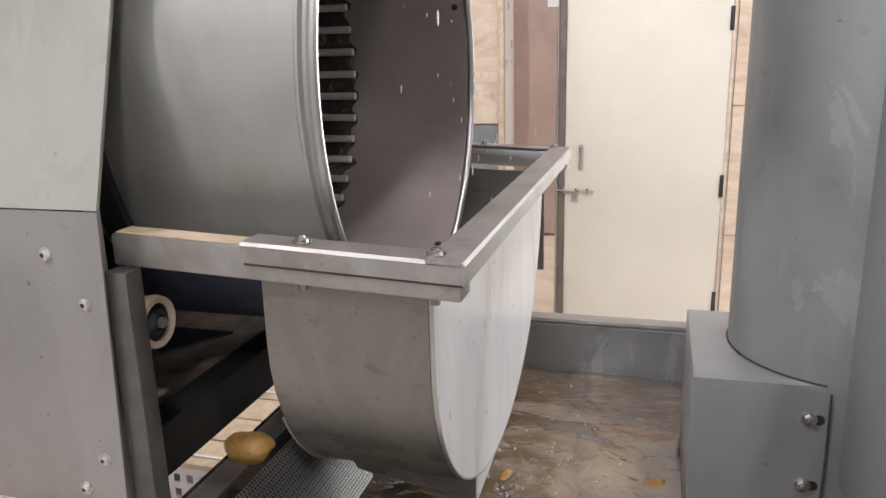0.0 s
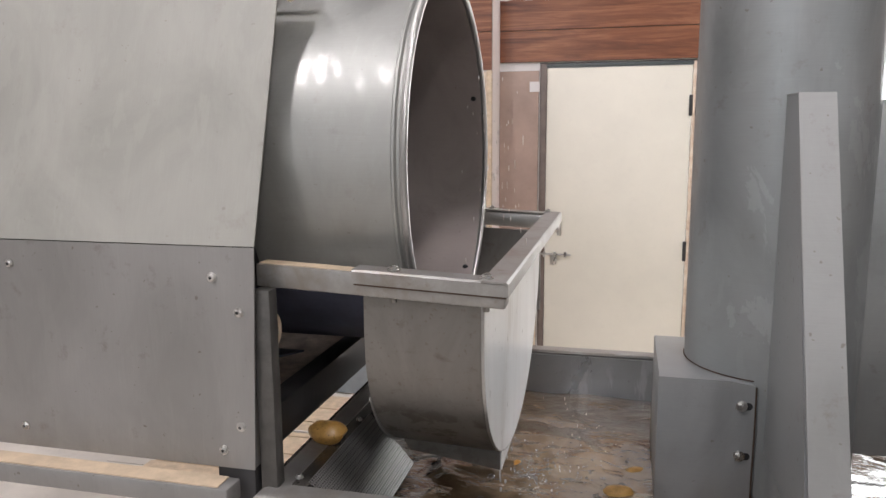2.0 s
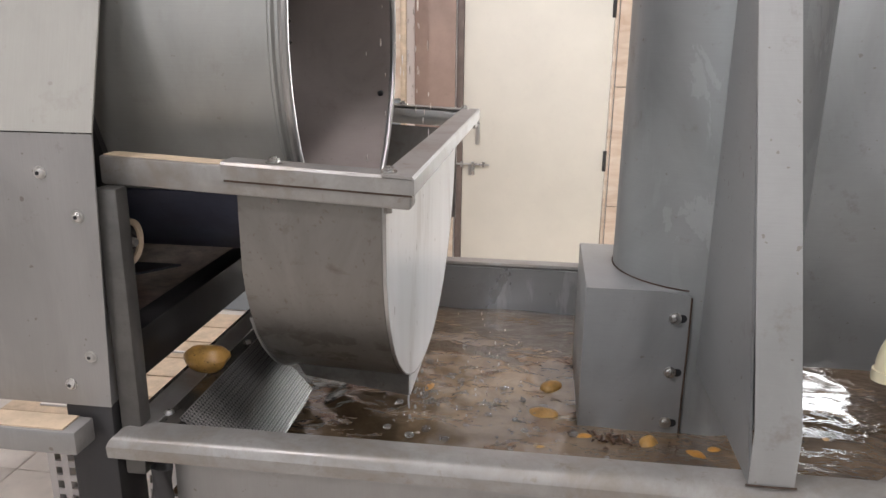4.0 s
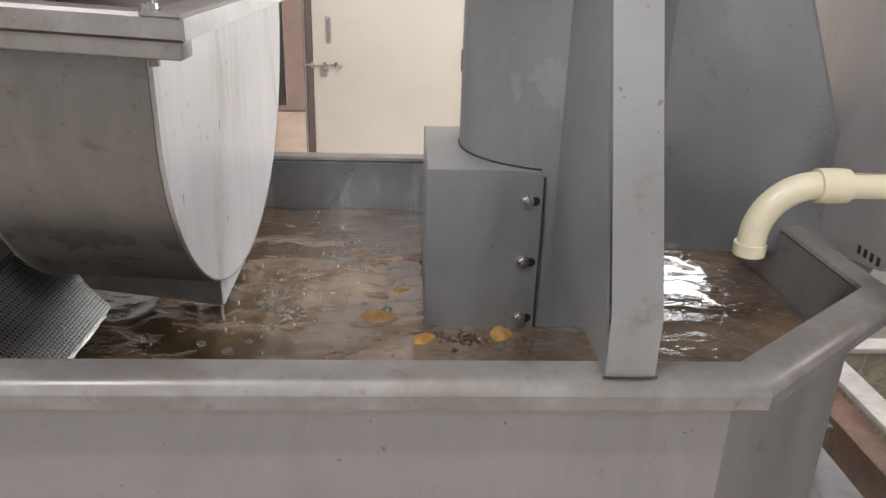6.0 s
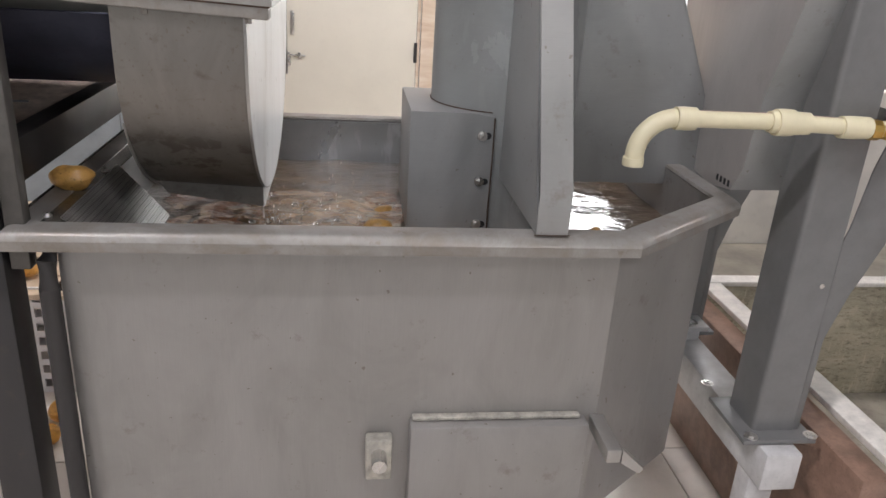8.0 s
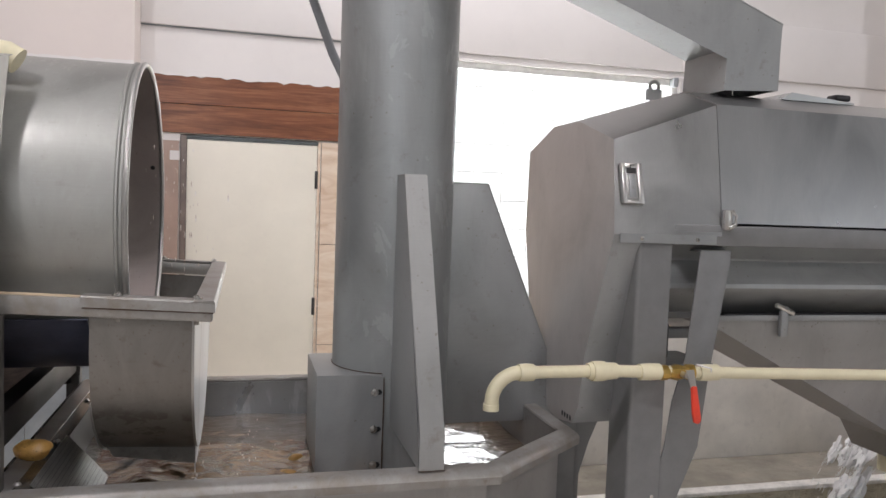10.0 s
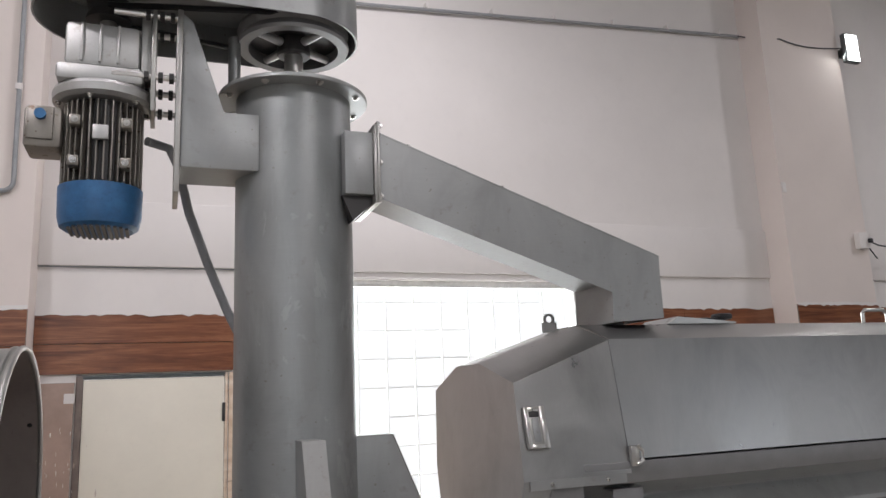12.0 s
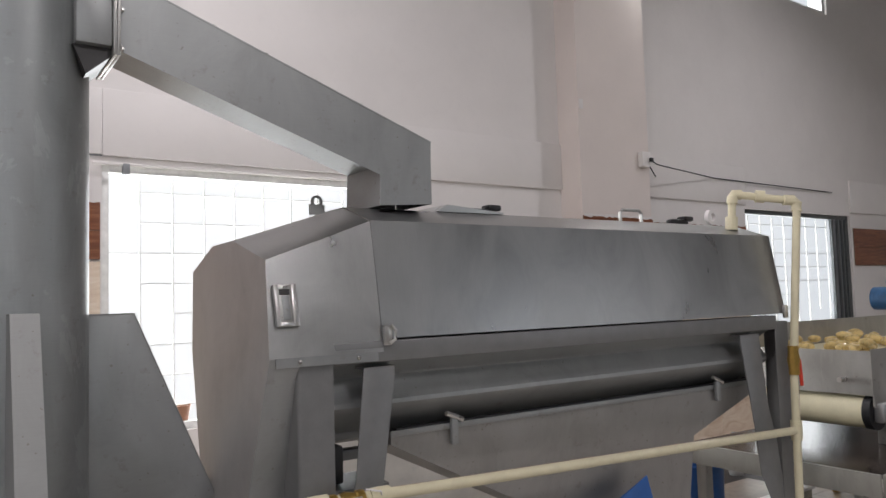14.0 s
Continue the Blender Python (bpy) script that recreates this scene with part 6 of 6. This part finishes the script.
def gush():
    g = thing("gushing_water", 2.55, 2.30, 0.45, "white gush of water falling into the basin", "water", kind="stuff")

    def place(t, spread):
        return Vector((2.75 - 0.42 * t + RNG2.gauss(0, spread), 2.25 + RNG2.gauss(0, 0.03), 0.86 - 0.10 * t - 0.52 * t * t + RNG2.gauss(0, spread * 0.7)))

    def way(t):
        return Vector((-0.36, 0, -0.10 - 1.04 * t)).normalized()

    bm = bmesh.new()
    for k in range(34):
        t = (k + RNG2.random()) / 34
        p, d = place(t, 0.016 + 0.035 * t), way(t)
        turn = d.to_track_quat("Z", "Y").to_matrix()
        own = bmesh.new()
        bmesh.ops.create_icosphere(own, subdivisions=3, radius=1)
        size = Vector((0.012 + 0.018 * RNG2.random(), 0.014, 0.035 + 0.04 * RNG2.random()))
        for v in own.verts:
            q = v.co.copy()
            m = 1 + 0.8 * noise.noise(q * 1.7 + Vector((k * 3.1, 0, 0))) + 0.5 * noise.noise(q * 4.5 + Vector((0, k * 1.7, 0)))
            v.co = p + turn @ Vector((q.x * size.x * m, q.y * size.y * m, q.z * size.z * m))
        joined(bm, own)
    part("water_body", bm, GUSH_MAT, g)
    bm = bmesh.new()
    for k in range(420):
        t = RNG2.random()
        p, d = place(t, 0.02 + 0.06 * t), way(t)
        h = 0.004 + 0.014 * RNG2.random()
        rod(p - d * h, p + d * h, 0.0008 + 0.003 * RNG2.random() ** 2, 0.0006, 5, bm)
    part("streaks", bm, GUSH_MAT, g)
    return g


GUSH = gush()

# ---- base frame between tank and machine ----
base = thing("base_frame", 1.3, 2.1, 0.3, "heavy wet steel base frame under the brush machine", "frame")
for x0, x1 in ((1.10, 1.19), (3.24, 3.33)):
    part("beam", box(x0, x1, 1.50, 2.34, 0.40, 0.50, 0.005), PALE_BEAM, base, "pale wet box beam")
    for y in (1.56, 2.24):
        part("post", box(x0 + 0.01, x1 - 0.01, y, y + 0.06, 0.0, 0.40, 0.004), PALE_BEAM, base)
part("bearing_plate", box(1.04, 1.20, 2.04, 2.16, 0.535, 0.55, 0.002), PALE_BEAM, base)
part("bearing_block", box(1.06, 1.18, 2.05, 2.15, 0.501, 0.534, 0.003), PALE_BEAM, base)
for p in ((1.08, 2.07, 0.55), (1.16, 2.07, 0.55), (1.12, 2.13, 0.55), (1.085, 1.555, 0.514), (1.085, 1.79, 0.514), (1.235, 1.555, 0.514)):
    bolt(p, (0, 0, 1), 0.013, base)

# ---- far inspection conveyor ----
conv = thing("inspection_conveyor", 5.6, 2.0, 0.0, "grey steel inspection conveyor carrying washed potatoes", "conveyor")


def conveyor_parts():
    x0, y0, y1 = 4.34, 1.74, 2.42
    part("end_plate", box(x0, x0 + 0.006, y0, y1, 1.20, 1.432), STEEL, conv, "deep steel end plate")
    part("side_plate", box(x0 + 0.006, 8.5, y0, y0 + 0.006, 1.14, 1.44), STEEL, conv, "deep steel side plate")
    part("side_plate", box(x0 + 0.006, 8.5, y1 - 0.006, y1, 1.14, 1.56), STEEL, conv)
    part("belt", box(x0 + 0.01, 8.5, y0 + 0.01, y1 - 0.01, 1.395, 1.41), PVC, conv, "cream conveyor belt")
    part("roller", rod((x0 + 0.08, y0 + 0.06, 1.11), (x0 + 0.08, y1 - 0.03, 1.11), 0.09, seg=28), PVC, conv, "cream return roller")
    part("roller_end", rod((x0 + 0.08, y0 + 0.02, 1.11), (x0 + 0.08, y0 + 0.06, 1.11), 0.095, seg=28), BLACK, conv)
    part("bearing", box(x0 + 0.03, x0 + 0.13, y0 - 0.03, y0 + 0.02, 1.06, 1.16, 0.01), CAST, conv)
    part("shaft", rod((x0, y0 + 0.14, 1.28), (x0 - 0.06, y0 + 0.14, 1.28), 0.014), STEEL_BRIGHT, conv)
    part("table", box(3.80, 8.5, 1.46, 2.50, 0.915, 0.93), WET_TABLE, conv, "wet steel catch table")
    part("table_edge", box(3.78, 3.799, 1.46, 2.50, 0.83, 0.935, 0.002), STEEL_PANEL, conv)
    part("table_edge", box(3.80, 8.5, 1.44, 1.459, 0.83, 0.935, 0.002), STEEL_PANEL, conv)
    for x in (3.85, 5.5, 7.0):
        for y in (1.5, 2.42):
            part("leg", box(x, x + 0.06, y, y + 0.06, 0.0, 0.83, 0.003), STEEL, conv)
    for x in (4.5, 6.0):
        part("upright", box(x, x + 0.05, 1.76, 1.81, 0.93, 1.14, 0.003), STEEL, conv)


conveyor_parts()
rng = random.Random(31)
for k in range(46):
    px, py = 4.42 + 1.5 * rng.random() ** 1.5, 1.80 + 0.54 * rng.random()
    s = 0.026 + 0.011 * rng.random()
    potato("potato", (px, py, 1.436 + 0.035 * (rng.random() > 0.75)), (s * 1.3, s * 0.9, s * 0.8), (20 * rng.random(), 0, 360 * rng.random()), SKIN_CLEAN, "clean pale yellow washed potato on the conveyor", "potatoes on the conveyor", 60 + k)
mot2 = thing("conveyor_motor", 6.5, 2.42, 1.56, "small blue electric motor on the conveyor", "motor")
part("body", rod((6.5, 2.42, 1.67), (6.5, 2.74, 1.67), 0.09, seg=24), BLUE, mot2)
part("terminal_box", box(6.43, 6.57, 2.5, 2.62, 1.75, 1.83, 0.01), BLUE, mot2)
part("gearbox", box(6.42, 6.58, 2.26, 2.42, 1.59, 1.77, 0.015), CAST, mot2)
part("foot", box(6.42, 6.58, 2.3, 2.6, 1.56, 1.585), STEEL, mot2)

bucket = thing("bucket", 4.0, 2.62, 0.0, "tall blue plastic drum standing on the wet floor", "bucket")
part("body", lathe([(0, 0), (0.15, 0), (0.17, 0.75), (0.185, 0.78), (0.175, 0.79), (0.16, 0.76), (0.14, 0.02), (0, 0.02)], (4.0, 2.62, 0), "z", 40), BLUE_PLASTIC, bucket)
bottle = thing("bottle", 5.1, 3.1, 0.45, "small clear plastic bottle with a red label", "bottle")
shelf = thing("low_bench", 5.4, 2.7, 0.0, "low wet dark steel bench behind the machine", "bench")
part("top", box(4.55, 7.0, 2.75, 3.4, 0.42, 0.45, 0.004), STEEL_DARK, shelf)
for x in (4.6, 6.8):
    part("leg", box(x, x + 0.05, 2.78, 2.83, 0, 0.42, 0.003), BRASS, shelf)
    part("leg", box(x, x + 0.05, 3.3, 3.35, 0, 0.42, 0.003), BRASS, shelf)
part("body", lathe([(0, 0.45), (0.05, 0.45), (0.055, 0.47), (0.055, 0.64), (0.02, 0.72), (0.02, 0.75), (0, 0.75)], (5.1, 3.1, 0), "z", 24), CLEAR, bottle)
part("label", lathe([(0.0556, 0.53), (0.0566, 0.53), (0.0566, 0.63), (0.0556, 0.63)], (5.1, 3.1, 0), "z", 24, closed=True), LABEL_RED, bottle)
sheet = thing("blue_sheet", 2.35, 1.62, 0.9, "bright blue plastic sheet leaning below the funnel", "sheet")
part("panel", prism([(2.18, 1.0), (2.461, 1.11), (2.50, 0.99), (2.60, 0.52), (2.18, 0.52)], "y", 1.625, 1.631, 0.001), BLUE_PLASTIC, sheet)

# ---- crate and timber behind the tank ----
crate = thing("plastic_crate", -1.05, 2.85, 0.0, "white perforated plastic crate under a timber board", "crate")
for y in (2.60, 3.09):
    bm = bmesh.new()
    for i in range(19):
        box(-1.5 + 0.05 * i, -1.474 + 0.05 * i, y, y + 0.012, 0.0, 0.38, bm=bm)
    for k in range(8):
        box(-1.5, -0.574, y + 0.001, y + 0.011, 0.055 * k, 0.055 * k + 0.024, bm=bm)
    part("side", bm, WHITE_WALL, crate)
for x in (-1.5, -0.586):
    part("side", box(x, x + 0.012, 2.613, 3.089, 0.0, 0.38), WHITE_WALL, crate)
part("bottom", box(-1.487, -0.587, 2.613, 3.089, 0.0, 0.01), WHITE_WALL, crate)
boards = thing("timber_boards", -1.1, 3.0, 0.38, "pale rough timber boards lying across the crate", "boards")
for k in range(6):
    part("board", box(-1.62 + 0.01 * (k % 2), -0.52 - 0.015 * (k % 3), 2.56 + 0.165 * k, 2.715 + 0.165 * k, 0.382, 0.402, 0.003), CREAM_BAR, boards)
part("batten", box(-1.6, -1.55, 3.2, 3.55, 0.0, 0.38, 0.003), CREAM_BAR, boards)
part("batten", box(-0.65, -0.60, 3.2, 3.55, 0.0, 0.38, 0.003), CREAM_BAR, boards)
for k in range(8):
    potato("potato", (-1.0 + 0.4 * rng.random(), 2.65 + 0.7 * rng.random(), 0.433), (0.05, 0.036, 0.032), (0, 0, 360 * rng.random()), SKIN_PALE, "loose potato lying on the timber boards", "loose potatoes", 120 + k)
for k in range(5):
    potato("potato", (-0.95 + 0.15 * rng.random(), 2.1 + 0.35 * rng.random(), 0.030), (0.05, 0.036, 0.032), (0, 0, 360 * rng.random()), SKIN_PALE, "loose potato lying on the tiled floor", "loose potatoes", 140 + k)

# ---- floor tiles ----
TILE = solid("tile", box(-0.298, 0.298, -0.298, 0.298, -0.006, 0.006, 0.002, 1), FLOOR_MAT)
for i in range(-4, 13):
    for j in range(0, 10):
        x, y = 0.3 + 0.6 * i, -0.5 + 0.6 * j
        if y < 4.62:
            ob = new("tile", TILE)
            ob.parent = floor
            ob.location = (x, y, -0.006)


# ---- moving things ----
def motions():
    walk(drum, [(0.5 * k, pose(-0.18, DRUM_Y, DRUM_Z, -50 * k)) for k in range(29)])
    walk(pulley, [(0.25 * k, pose(CX, CY, 2.943, 0, 0, 55 * k)) for k in range(57)])
    walk(water, [(0.5 * k, pose(0.27, 1.85, 0.955 + 0.003 * math.sin(2.3 * k), 0.25 * math.sin(1.7 * k), 0.25 * math.cos(1.3 * k))) for k in range(29)])
    for n, (ob, p, a) in enumerate(FLOATING):
        if n == 11:
            rows = []
            for k in range(29):
                u = (k % 4) / 4
                rows.append((0.5 * k, pose(p[0] + 0.05 * u, p[1] - 0.04 * u, p[2] - 0.02 + 0.02 * math.cos(1.5 * k), 12 * math.sin(k), 0, a + 15 * math.sin(0.8 * k))))
        else:
            rows = [(0.5 * k, pose(p[0] + 0.006 * math.sin(0.9 * k + n), p[1] + 0.006 * math.cos(0.7 * k + 2 * n), p[2] + 0.004 * math.sin(2.1 * k + n),
                                   8 * math.sin(1.3 * k + n), 8 * math.cos(1.1 * k + n), a + 12 * math.sin(0.5 * k + n))) for k in range(29)]
        walk(ob, rows)
    walk(FOAM, [(0.25 * k, pose(-0.02 + 0.003 * math.sin(2 * k), 1.86 + 0.01 * math.sin(1.3 * k), 0.953 + 0.004 * math.sin(2.7 * k), 0, 0, 14 * math.sin(1.9 * k))) for k in range(57)])
    walk(GUSH, [(0.2 * k, pose(2.55 + 0.01 * math.sin(3.1 * k), 2.30, 0.45 + 0.015 * math.sin(4.3 * k), 0, 2 * math.sin(2.2 * k), 3 * math.sin(1.7 * k))) for k in range(71)])
    for n, ob in enumerate(FALLS):
        rows, t, k = [], 0.0, 0
        x, y = (-0.10, 1.95) if n == 0 else (-0.09, 1.90)
        while t < 14.0:
            for dt, dz in ((0.0, 0.04), (0.17, -0.02), (0.34, -0.15), (0.43, -0.28)):
                u = t + dt + (0.25 if n else 0.0)
                if u <= 14.0:
                    rows.append((u, pose(x, y, 1.62 + dz, 0, 0, 4 * k % 20)))
            t += 0.5
            k += 1
        if rows[0][0] > 0:
            rows.insert(0, (0.0, pose(x, y, 1.62)))
        rows.append((14.0, pose(x, y, 1.66)))
        walk(ob, rows[:-1] if rows[-2][0] >= 14.0 else rows)
    for n, ob in enumerate(SPLASHES):
        rows, t = [], 0.0
        x, y = (0.05, 1.85) if n == 0 else (0.02, 1.80)
        while t < 14.0:
            for dt, dz, dx in ((0.0, 0.0, 0.0), (0.12, 0.06, 0.03), (0.25, 0.05, 0.07), (0.4, -0.07, 0.10)):
                u = t + dt + (0.25 if n else 0.0)
                if u <= 14.0:
                    rows.append((u, pose(x + dx, y + dx * 0.6, 0.98 + dz)))
            t += 0.5
        if rows[0][0] > 0:
            rows.insert(0, (0.0, pose(x, y, 0.98)))
        if rows[-1][0] < 14.0:
            rows.append((14.0, pose(x, y, 0.98)))
        walk(ob, rows)


motions()
